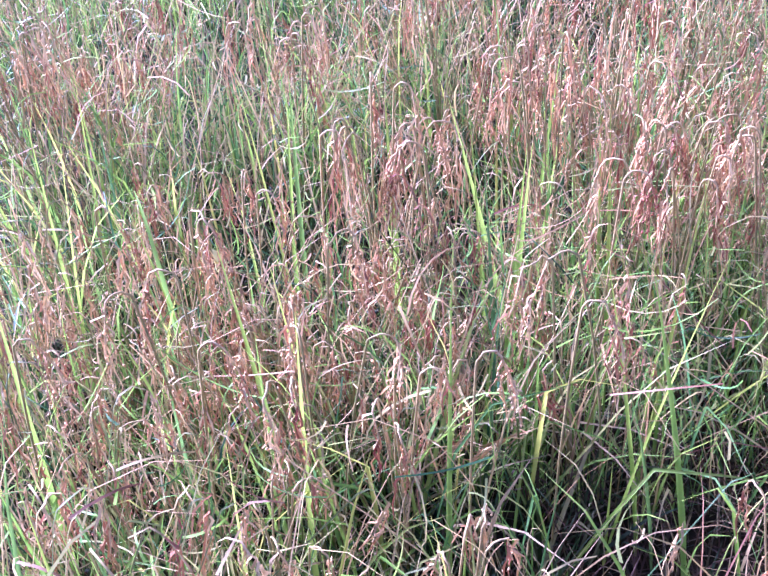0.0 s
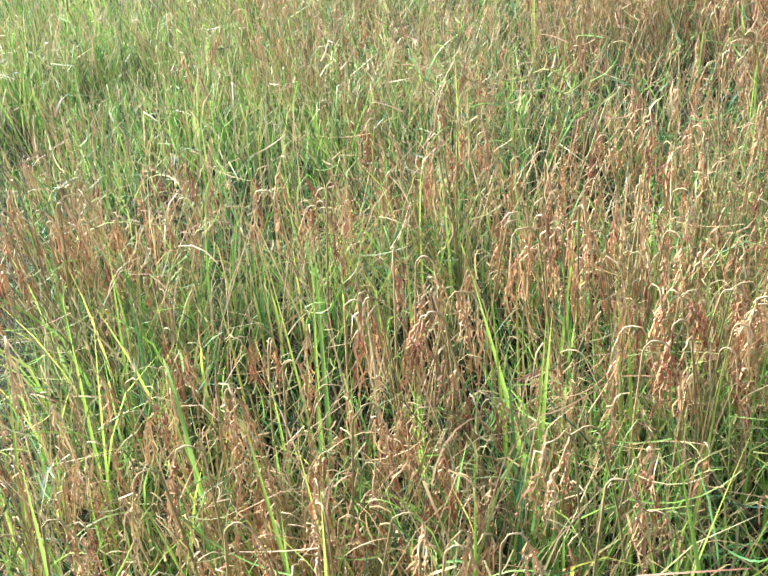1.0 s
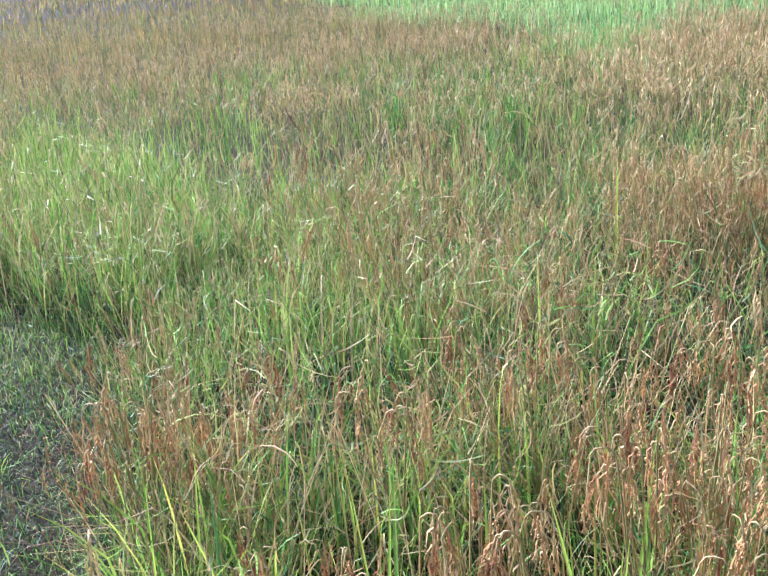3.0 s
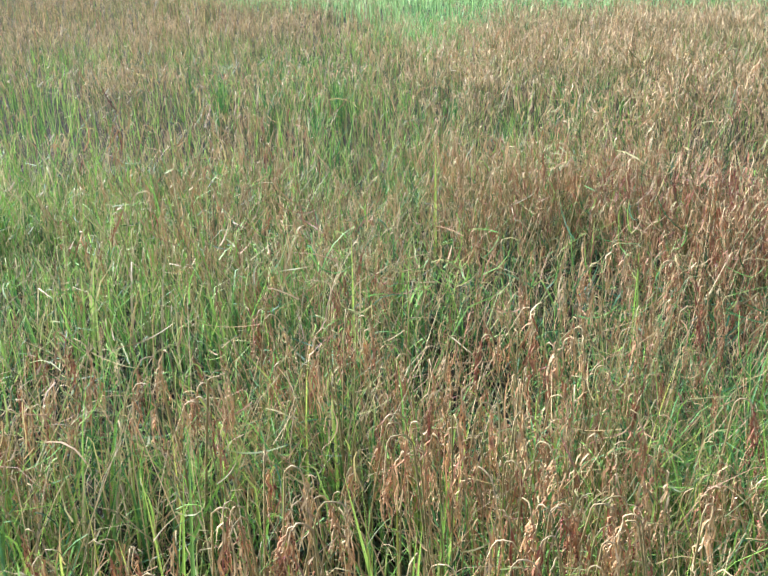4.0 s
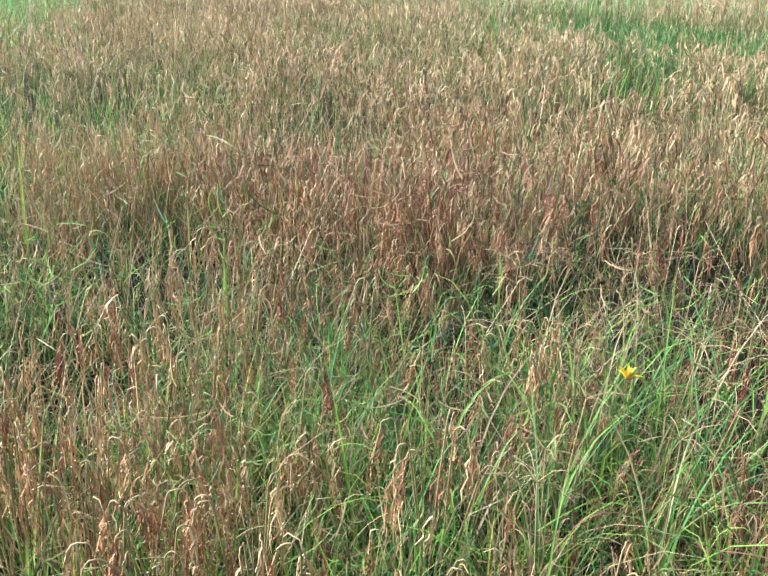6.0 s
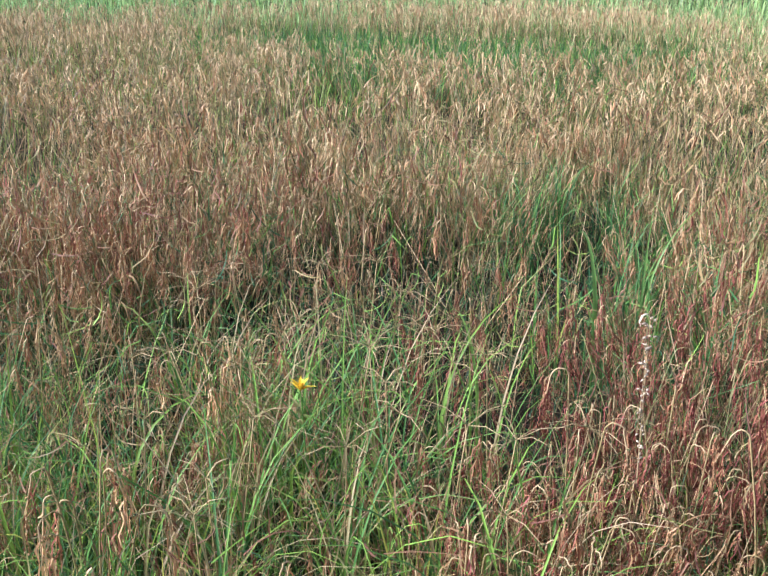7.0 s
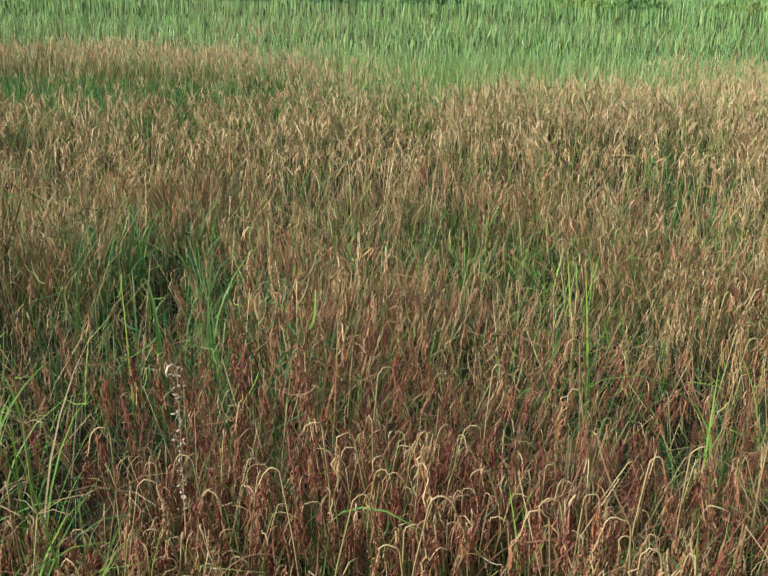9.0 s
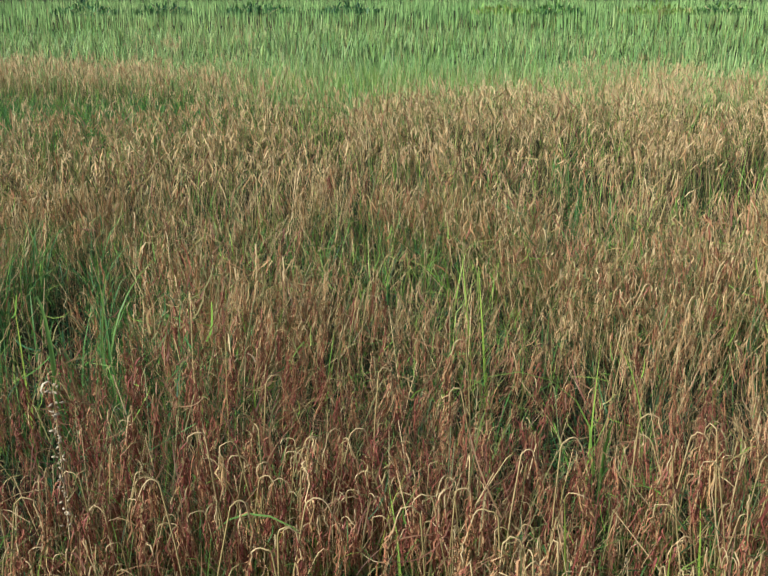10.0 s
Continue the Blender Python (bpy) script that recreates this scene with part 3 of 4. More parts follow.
sow_blades("rice_tillers_near", 0.5, 3.2, 0.05, thin_stems, 0.8, low=0.4, high=0.75, label="thin olive-green rice tillers without heads", fixed=0.25, lay=0.4, by="rest")
sow_blades("dry_leaves_near", 0.5, 3.2, 0.06, curls, 1.0, low=0.55, high=1.05, label="dry straw-coloured rice leaves", mat=DRY, lay=0.38, by="rice")
sow_blades("curled_green_leaves", 0.5, 3.6, 0.07, curls, 1.0, low=0.5, high=1.0, label="thin green leaf tips curled over", lay=0.4, by="rest", spread=0.3, shift=0.1)
bowed = [ribbon(leaf_line(rng.uniform(0.6, 0.85), rng.uniform(0.1, 0.7), rng.uniform(1.0, 2.2), 8), leaf_widths(rng.uniform(0.003, 0.006), 8), twist=rng.uniform(-1, 1), flat=True) for _ in range(24)]
sow_blades("bowed_leaves_near", 0.6, 3.2, 0.055, bowed, 0.9, low=0.75, high=1.0, label="thin leaves and straws bowed over across the rice", mat=DRY, spread=0.2, lay=0.3, by="rest")
sow_blades("bowed_leaves_middle", 3.2, 6.5, 0.075, bowed, 0.9, low=0.75, high=1.0, label="thin leaves and straws bowed over across the rice", mat=DRY, spread=0.2, lay=0.3, by="rest")
fallen = [ribbon([(0, 0, 0), (0.03, rng.normal(0, 0.01), 0.3), (rng.uniform(0.03, 0.14), rng.normal(0, 0.04), rng.uniform(0.5, 0.7))], (0.0028, 0.0032, 0.0022), side=(math.sin(k), math.cos(k), 0), flat=True) for k in rng.uniform(-1.3, 1.3, 16)]
sow_blades("fallen_straws_near", 0.6, 3.4, 0.06, fallen, 0.9, low=0.7, high=1.05, label="pale straws fallen slantwise across the rice", mat=STRAW, fixed=0.5, spread=0.2, lay=0.75, by="rest")
sow_blades("fallen_straws_middle", 3.4, 7.5, 0.06, fallen, 0.9, low=0.7, high=1.05, label="pale straws fallen slantwise across the rice", mat=STRAW, fixed=0.5, spread=0.2, lay=0.7, by="rest")
def wisp(width, n):
    """A short dry leaf end, curling any way in the top of the stand."""
    a, b = rng.uniform(0.3, 2.2) + rng.uniform(-2.6, 2.6) * np.linspace(0, 1, n), rng.uniform(-1.0, 1.0) * np.linspace(0, 1, n)
    step = np.stack([np.sin(a) * np.cos(b), np.sin(a) * np.sin(b), np.cos(a)], 1) * rng.uniform(0.09, 0.22) / (n - 1)
    return ribbon(np.concatenate([[(0, 0, 0)], np.cumsum(step[:-1], axis=0)]), np.linspace(1.0, 0.5, n) * width * rng.uniform(0.7, 1.3), side=(rng.uniform(-0.5, 0.5), 1, 0), twist=rng.uniform(-1.5, 1.5), flat=True)


near_wisps, back_wisps, far_wisps = [wisp(0.004, 6) for _ in range(40)], [wisp(0.0058, 5) for _ in range(30)], [wisp(0.008, 4) for _ in range(30)]
sow_blades("dry_curls_near", 0.6, 3.2, 0.036, near_wisps, 0.42, low=0.7, high=1.2, label="thin dry leaf ends curling among the heads", mat=DRY, spread=0.3, by="rest", lift=(0.3, 0.6), lay=0.3)
sow_blades("green_curls_near", 0.6, 3.2, 0.05, near_wisps, 0.9, low=0.7, high=1.3, label="thin green leaf ends curling among the heads", spread=0.25, by="rest", lift=(0.22, 0.5), lay=0.3)
sow_blades("dry_curls_middle", 3.2, 5.4, 0.04, back_wisps, 0.9, low=0.7, high=1.2, label="thin dry leaf ends curling among the heads", mat=DRY, spread=0.3, by="rice", lift=(0.34, 0.6), lay=0.3)
sow_blades("green_curls_middle", 3.2, 6.0, 0.065, back_wisps, 0.9, low=0.7, high=1.3, label="thin green leaf ends curling among the heads", spread=0.25, by="rest", lift=(0.25, 0.52), lay=0.3)
sow_blades("dry_curls_back", 5.4, 11.5, 0.068, far_wisps, 0.9, low=0.9, high=1.5, label="thin dry leaf ends curling among the heads", mat=DRY, spread=0.3, by="rice", lift=(0.38, 0.6), lay=0.3)
sow_rice("rice_near", 0.6, 2.8, 0.17, near_stalks)
sow_rice("rice_middle", 2.8, 4.6, 0.165, near_stalks)
sow_rice("rice_back", 4.6, 6.8, 0.175, back_stalks)
sow_blades("grass_blades_middle", 3.0, 7.2, 0.041, mid_blades, 0.9, lay=0.6, low=0.5, high=1.0, shift=-0.02, spread=0.2)
sow_blades("undergrowth_middle", 3.2, 6.8, 0.042, wide_blades, 0.85, low=0.2, high=0.5, label="low leaves and shoots under the rice, coloured dark for shade", mat=SHADE_LITTER, fixed=0.4, spread=0.25, lay=0.45, by="all")
sow_blades("dry_leaves_middle", 3.2, 7.2, 0.1, curls_back, 0.9, low=0.6, high=1.05, label="dry straw-coloured rice leaves", mat=DRY, lay=0.35, by="rice")
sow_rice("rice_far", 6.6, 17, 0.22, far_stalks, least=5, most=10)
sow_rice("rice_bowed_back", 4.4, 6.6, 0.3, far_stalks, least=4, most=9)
sow_blades("grass_blades_far", 6.8, 17, 0.08, far_blades, 0.9, lay=0.32, low=0.45, high=1.0)
sow_blades("low_weeds", 6.5, 17, 0.06, far_blades, 1.0, lay=0.5, low=0.6, high=1.0, inside=DARK_BAND, by="ground", fixed=0.14, label="green weeds in a band across the rice")
sow_blades("crop_blades_near", 9, 20, 0.066, blade_shapes(14, 3, 0.015, True, 1.2), 1, only_crop=True, mat=CROP_LEAF, low=0.4, high=0.8, label="young green rice leaves standing in a dense crop", lay=0.3, spread=0.35)
sow_blades("crop_blades_back", 20, 34, 0.15, blade_shapes(12, 3, 0.032, True, 1.2), 1, only_crop=True, mat=CROP_LEAF, low=0.4, high=0.8, label="young green rice leaves standing in a dense crop", lay=0.3, spread=0.35)
low_fill = blade_shapes(10, 2, 0.02, True, 1.2)
sow_blades("low_leaves_back", 4.6, 17, 0.085, low_fill, 0.7, low=0.35, high=0.6, label="olive and tan low leaves under the rice", mat=DRY, lay=0.35, spread=0.25, by="rest", shift=-0.1)
sow_blades("crop_blades_far", 34, 75, 0.38, blade_shapes(6, 2, 0.12, True, 2.5), 1, only_crop=True, mat=CROP_LEAF, low=0.85, label="young green rice leaves standing in a dense crop", lay=0.1)
sow_rice("rice_horizon", 17, 30, 0.42, far_stalks, least=4, most=9)
sow_blades("low_leaves_horizon", 16, 30, 0.14, blade_shapes(8, 2, 0.045, True, 1.2), 1.0, low=0.7, high=1.0, label="pale straw leaves among the far rice", mat=DRY, lay=0.3, spread=0.25, by="rest", fixed=0.4)
sow_blades("low_leaves_distance", 28, 50, 0.26, blade_shapes(8, 2, 0.07, True, 1.2), 1.0, low=0.6, high=0.95, label="olive and tan low leaves under the rice", mat=DRY, lay=0.35, spread=0.25, by="rest", shift=-0.05)
sow_blades("field_horizon", 46, 120, 0.8, blade_shapes(6, 2, 0.28, True, 1.2), 1.0, low=0.7, high=1.0, label="far tan and olive field growth", mat=DRY, lay=0.35, spread=0.25, by="rest", shift=-0.05)
sow_blades("grass_horizon", 17, 40, 0.22, far_blades, 0.6, lay=0.28)
sow_rice("rice_around", 0.9, 7, 0.28, far_stalks, view=False, least=3, most=8)
sow_blades("grass_around", 0.5, 7, 0.07, far_blades, 0.95, view=False)
sow_blades("undergrowth_around", 0.1, 7.5, 0.075, blade_shapes(10, 2, 0.045, True, 0.8), 1.0, low=0.3, high=0.6, view=False, label="low leaves and shoots under the rice, coloured dark for shade", mat=SHADE_LITTER, fixed=0.4, spread=0.25, lay=0.9, by="ground")
sow_blades("dry_leaves_around", 0.6, 7.5, 0.075, low_fill, 0.9, low=0.5, high=0.9, view=False, label="dry straw-coloured rice leaves", mat=DRY, lay=0.5, by="rest")
sow_blades("low_growth_around", 7, 26, 0.28, blade_shapes(8, 2, 0.13, True, 0.8), 1.0, low=0.5, high=1.0, view=False, label="olive and tan field growth", mat=DRY, lay=0.6, by="ground", shift=-0.1)
sow_blades("clippings", 0.9, 5.6, 0.0165, litter, 1, inside=MOWN, low=0.6, high=1.3, label="mown grass clippings lying on dark soil", lay=1.2, by="ground", mat=SHADE_LITTER, fixed=0.6, spread=0.35)
sow_blades("mown_grass", 0.9, 5.6, 0.02, litter, 0.8, inside=MOWN, low=0.5, high=1.3, label="short blue-green mown grass", lay=0.75, by="ground", fixed=0.2, spread=0.2)
sow_blades("short_grass", 2.5, 6.0, 0.022, litter, 1, inside=SHORT_GRASS, low=0.6, high=1.5, label="pale short grass at the edge of the mown patch", lay=0.5, by="ground", fixed=0.5, spread=0.2)
sow_blades("mud_litter", 0.4, 2.3, 0.016, litter, 0.9, inside=MUD, low=0.4, high=0.9, label="dark reddish leaf litter on wet mud", lay=1.3, by="ground", mat=SHADE_LITTER, fixed=0.95, spread=0.3)
sow_blades("mud_straw", 0.4, 2.3, 0.035, litter, 0.8, inside=MUD, low=0.4, high=0.9, label="grey straw bits on wet mud", lay=1.25, by="ground", mat=STRAW, fixed=0.5, spread=0.2)
sow_blades("straw_litter", 0.9, 4.6, 0.04, litter, 0.8, inside=MOWN, low=0.5, high=1.1, label="dry straw lying on the mown patch", lay=1.3, by="ground", mat=DRY)
sow_blades("bright_grass", 2.8, 12, 0.055, mid_blades, 1, inside=BRIGHT_GRASS, low=0.7, high=1.05, label="bright lime-green upright grass", lay=0.22, by="ground", fixed=0.46, spread=0.2)


# ---- single plants near the standing point ----
def part(name, made, mat, parent, label=""):
    ob = new(name, mesh_of(name, made, mat))
    ob.parent = parent
    return tagged(ob, label)


def moved(made, m):
    p, u, c, t, k = made
    r = np.array(m.to_3x3())
    return p @ r.T + np.array(m.translation), u, c, t, k


def stalk_parts(root, height, reach, droop, bow, slack, yaw, foot, lean, tint, thick=0.0019, kind="near"):
    """A stem with a bowed neck and the panicle that hangs from it, as two parts."""
    up, over, down = arch(height, reach, droop, 5, 7, bow, slack)
    line = np.concatenate([up, over, down[1:3]])
    m = Matrix.Translation((foot[0], foot[1], 0)) @ Matrix.Rotation(yaw, 4, "Z") @ Matrix.Rotation(lean, 4, "Y")
    straw = tube(line, np.interp(np.arange(len(line)), [0, len(line) - 1], [thick * 1.15, thick * 0.8]), 4, 0.36 + tint * 0.2)
    part("stem", moved(straw, m), STRAW, root)
    head = panicle_of(over, down, kind)
    head[4][:] += tint + 0.06
    part("panicle", moved(head, m), GRAIN, root)


def rice_plant(red, tillers, leaves):
    root = new("rice_plant")
    turn = rng.random() * 6.28
    top = rng.uniform(0.58, 0.7)
    for k in range(tillers):
        foot = rng.normal(0, 0.015, 2)
        stalk_parts(root, top * rng.uniform(0.84, 1.03), rng.uniform(0.025, 0.06), rng.uniform(0.09, 0.15), rng.uniform(0, 0.05), rng.uniform(0, 0.3), turn + k * 6.28 / tillers + rng.normal(0, 0.5), foot, abs(rng.normal(0.06, 0.07)), np.clip(red + rng.normal(0, 0.12), 0, 1), kind="near" if red > 0.45 else "spare")
    for _ in range(leaves):
        dry = rng.random() < 0.45
        blade = leaf(rng.uniform(0.3, 0.6), rng.uniform(0.005, 0.009), rng.uniform(0.1, 0.5), rng.uniform(0, 1.8), 6, rng.choice([0, 0, 1.0]), rng.uniform(-1, 1), rng.uniform(0.75, 1.0) if dry else rng.uniform(0.2, 0.55))
        part("leaf", moved(blade, Matrix.Rotation(rng.random() * 6.28, 4, "Z")), LEAF, root)
    return tagged(root, "ripe reddish rice plant with nodding panicles on soil" if red > 0.45 else "ripe tan rice plant with nodding panicles on soil", "rice plant", "rice plants in the field")


def plant_hills():
    tan = [rice_plant(r, n, m) for r, n, m in ((0.15, 6, 6), (0.3, 5, 7), (0.2, 7, 5), (0.4, 4, 8), (0.25, 6, 6))]
    ruddy = [rice_plant(r, n, m) for r, n, m in ((0.5, 6, 4), (0.65, 7, 3), (0.58, 6, 5), (0.75, 6, 4))]
    x, y = places(0.7, 2.9, 0.165)
    rice, red, green, tint, tall, crop = field(x, y)
    keep = rng.random(len(x)) < rice * 1.35
    used = set()
    for px, py, r, h in list(zip(x[keep], y[keep], red[keep], tall[keep]))[:300]:
        kinds = ruddy if rng.random() < r * 1.25 - 0.2 else tan
        one = kinds[rng.integers(len(kinds))]
        m = pose(px, py, float(ground_height(px, py)) - 0.005, 0, 0, rng.random() * 360) @ Matrix.Diagonal((1, 1, h * rng.uniform(0.93, 1.06), 1))
        if one in used:
            copy_thing(one, m)
        else:
            used.add(one)
            one.matrix_basis = m


plant_hills()

# Single stalks: place of the bow, and the way the head falls
STALKS_WEST = ((-0.37, 1.83, 3.4), (-0.33, 1.85, 0.2), (-0.35, 1.75, 3.4), (-0.16, 2.09, 0.2), (-0.13, 2.40, 3.4), (0.15, 1.88, 0.2), (0.26, 1.92, 0.2), (0.12, 1.77, 3.4), (-0.70, 1.50, 0.2),
               (-0.71, 1.33, 3.4), (-0.57, 1.15, 0.2), (-0.06, 1.40, 3.4), (-0.10, 1.38, 3.4), (-0.01, 1.28, 0.2), (-0.43, 1.45, 0.2), (-0.22, 2.23, 0.2), (-0.65, 2.89, 0.2), (-0.92, 2.54, 3.4),
               (-0.04, 2.05, 0.2), (0.30, 2.58, 0.2), (-0.16, 1.15, 0.2), (-0.86, 1.13, 0.2), (-0.89, 1.52, 0.2), (-0.72, 2.29, 3.4), (-0.76, 1.26, 3.4))
STALKS_MIDDLE = ((-0.12, 2.39, 0.0), (-0.69, 2.94, 3.1), (-0.47, 2.77, 0.0), (-0.17, 2.08, 3.1), (0.14, 1.87, 0.0), (0.23, 1.89, 0.0), (0.28, 1.83, 3.1), (0.61, 2.37, 0.0), (0.93, 2.92, 0.0),
                 (0.41, 1.63, 3.1), (-0.22, 2.28, 3.1), (-0.52, 1.81, 0.0), (-0.35, 1.75, 3.1), (0.61, 3.43, 0.0), (0.36, 3.39, 3.1), (0.07, 1.68, 0.0), (0.72, 2.07, 3.1), (0.10, 2.26, 0.0),
                 (-0.72, 2.40, 3.1), (0.60, 3.02, 0.0), (0.0, 2.79, 3.1))
STALKS_EAST = ((2.77, 1.58, -0.9), (2.98, 1.33, -0.9), (3.04, 0.41, -0.9), (2.69, 0.72, -0.9), (2.81, 0.66, -0.9), (2.40, 0.68, 2.2), (2.95, 1.07, 2.2), (2.10, 0.99, -0.9), (2.02, 0.99, 2.2),
               (2.14, 1.16, -0.9), (2.00, 1.89, 2.2), (3.79, 1.91, -0.9), (5.52, 3.47, -0.9), (2.10, 1.39, 2.2), (1.88, 1.56, -0.9), (2.31, 0.82, 2.2), (3.07, 0.55, -0.9), (3.73, 0.84, -0.9),
               (3.35, 1.28, 2.2), (2.34, 1.48, 2.2), (2.23, 1.01, -0.9))


def single_stalks(spots, red):
    for x, y, yaw in spots:
        root = new("rice_stalk")
        yaw = yaw + rng.normal(0, 0.35)
        reach, bow = rng.uniform(0.028, 0.06), rng.uniform(0, 0.08)
        ahead = bow + reach / 2
        root.location = (x - math.cos(yaw) * ahead, y - math.sin(yaw) * ahead, float(ground_height(x, y)) - 0.005)
        stalk_parts(root, 0.645, reach, rng.uniform(0.11, 0.15), bow, rng.uniform(0.1, 0.5), yaw, (0, 0), 0.0, np.clip(red + rng.normal(0, 0.15), 0, 1), 0.0021)
        tagged(root, "tall rice stalk with a bowed pale neck and brown panicle", "rice stalk", "tall rice stalks")


single_stalks(STALKS_WEST, 0.2)
single_stalks(STALKS_MIDDLE, 0.38)
single_stalks(STALKS_EAST, 0.6)

# Single green blades: tip, foot, width in millimetres, tint
BLADES_WEST = ((-0.68, 2.12, -0.64, 1.88, 14, 0.2), (-0.44, 2.00, -0.41, 1.86, 12, 0.5), (-0.30, 1.97, -0.14, 1.76, 15, 0.5), (-0.25, 1.90, -0.21, 1.78, 9, 0.5), (-0.04, 2.23, -0.12, 1.98, 9, 0.5),
               (-0.12, 1.78, -0.16, 1.63, 16, 0.42), (0.03, 1.94, 0.05, 1.75, 11, 0.55), (-0.65, 1.43, -0.49, 1.2, 14, 0.5), (-0.88, 1.58, -0.72, 1.46, 10, 0.5), (-0.98, 1.26, -0.9, 1.1, 15, 0.45),
               (-1.18, 1.83, -1.12, 1.68, 10, 0.5), (-1.21, 1.63, -1.19, 1.43, 12, 0.5), (-0.52, 3.73, -0.49, 3.5, 12, 0.55), (0.52, 3.54, 0.50, 3.28, 14, 0.35), (-1.2, 2.12, -1.18, 1.98, 9, 0.5))
BLADES_SOUTH = ((-1.07, 1.75, -1.06, 1.56, 8, 0.55), (-0.23, 1.32, -0.23, 1.12, 12, 0.35), (0.08, 1.39, 0.18, 1.25, 13, 0.3), (0.01, 1.42, 0.1, 1.33, 9, 0.5), (-0.46, 1.23, -0.45, 1.08, 12, 0.5),
                (-0.77, 2.02, -0.66, 1.88, 8, 0.6), (0.2, 1.42, 0.04, 1.3, 8, 0.55), (-0.53, 1.35, -0.45, 1.27, 10, 0.6), (0.2, 1.7, 0.12, 1.52, 8, 0.65), (-0.65, 1.98, -0.65, 1.82, 12, 0.4))
BLADES_MIDDLE = ((-0.44, 2.0, -0.43, 1.91, 11, 0.5), (0.01, 1.93, 0.03, 1.84, 11, 0.5), (-0.07, 2.25, -0.13, 2.13, 11, 0.45), (0.64, 2.32, 0.69, 2.14, 13, 0.4), (-0.29, 5.4, -0.29, 5.2, 20, 0.62),
                 (0.83, 2.96, 0.77, 2.8, 10, 0.45), (-0.13, 1.78, -0.17, 1.69, 12, 0.4), (0.53, 3.58, 0.49, 3.45, 10, 0.4), (1.01, 3.05, 1.05, 2.9, 9, 0.45), (0.97, 2.49, 0.78, 2.38, 9, 0.3), (0.1, 2.24, 0.13, 2.14, 9, 0.45))
BLADES_EAST = ((4.28, 1.80, 4.12, 1.64, 16, 0.5), (4.15, 1.65, 4.07, 1.55, 14, 0.5), (2.9, 2.97, 2.84, 2.86, 14, 0.55), (2.57, 0.57, 2.49, 0.5, 14, 0.5), (3.55, 0.88, 3.38, 0.84, 10, 0.4),
               (1.99, 2.28, 1.95, 2.2, 10, 0.45), (6.4, 4.72, 6.28, 4.63, 14, 0.3), (5.67, 6.55, 5.55, 6.42, 18, 0.2))


def single_blades(rows):
    for tx, ty, fx, fy, wide, tint in rows:
        foot, tip = Vector((fx, fy, float(ground_height(fx, fy)) - 0.005)), Vector((tx, ty, 0.64))
        s = np.linspace(0, 1, 9)
        across = Vector((tip.x - foot.x, tip.y - foot.y, 0))
        line = np.array([(foot.x + across.x * v ** 1.35, foot.y + across.y * v ** 1.35, foot.z + (tip.z - foot.z) * v) for v in s])
        line -= np.array(foot)
        a = rng.uniform(-0.5, 0.5) - 0.35 * fx
        root = new("grass_shoot")
        root.location = foot
        part("leaf", ribbon(line, leaf_widths(wide / 1000, 9), side=(math.cos(a), math.sin(a), 0), fold=0.2, twist=rng.uniform(-0.5, 0.5), tint=tint), SHOOT, root)
        low = leaf(rng.uniform(0.2, 0.4), wide / 1300, rng.uniform(0.2, 0.6), rng.uniform(0, 1), 6, 0, 0.3, tint)
        part("leaf", moved(low, Matrix.Rotation(rng.random() * 6.28, 4, "Z")), SHOOT, root)
        tagged(root, "upright bright green grass shoot among the stalks", "grass shoot", "upright green shoots")


for rows in (BLADES_WEST, BLADES_SOUTH, BLADES_MIDDLE, BLADES_EAST):
    single_blades(rows)

# Bent broad leaves: foot, turn in degrees, length, width, how far over, tint
BENT = ((3.30, 0.76, 124, 0.84, 0.022, 3.0, 0.3), (3.76, 0.77, 124, 0.55, 0.014, 0.6, 0.35), (2.31, 1.47, -79, 0.56, 0.015, 2.5, 0.08), (2.74, 2.55, 60, 0.75, 0.02, 2.6, 0.1), (0.8, 2.02, 200, 0.62, 0.014, 2.5, 0.3),
        (0.98, 2.4, 20, 0.62, 0.012, 2.6, 0.28), (-0.79, 1.5, 120, 0.62, 0.013, 2.3, 0.2), (1.75, 2.5, 160, 0.72, 0.012, 1.3, 0.3), (1.6, 2.6, 175, 0.75, 0.012, 1.2, 0.3), (2.05, 2.3, 70, 0.66, 0.014, 2.4, 0.25),
        (1.85, 2.25, 10, 0.66, 0.012, 1.5, 0.3), (3.0, 2.6, 0, 0.7, 0.01, 1.4, 0.08), (2.9, 2.5, 40, 0.7, 0.01, 1.5, 0.1))


def bent_leaves():
    for x, y, way, long, wide, over, tint in BENT:
        long = long * 1.28
        s = np.linspace(0, 1, 12)
        angle = 0.08 + over * np.clip((s - 0.35) / 0.65, 0, 1) ** 1.1
        step = np.stack([np.sin(angle), 0 * s, np.cos(angle)], 1) * long / 11
        line = np.concatenate([[(0, 0, 0)], np.cumsum(step[:-1], axis=0)])
        root = new("bent_grass")
        root.matrix_basis = pose(x, y, float(ground_height(x, y)) - 0.005, 0, 0, way)
        part("leaf", ribbon(line, leaf_widths(wide, 12), fold=0.15, twist=0.4, tint=tint), SHOOT, root)
        low = leaf(long * 0.6, wide * 0.7, 0.4, 0.8, 7, 0, 0.3, tint)
        part("leaf", moved(low, Matrix.Rotation(rng.uniform(1.5, 4.5), 4, "Z")), LEAF, root)
        tagged(root, "tall grass with a long leaf bent over", "grass", "bent grasses")


bent_leaves()


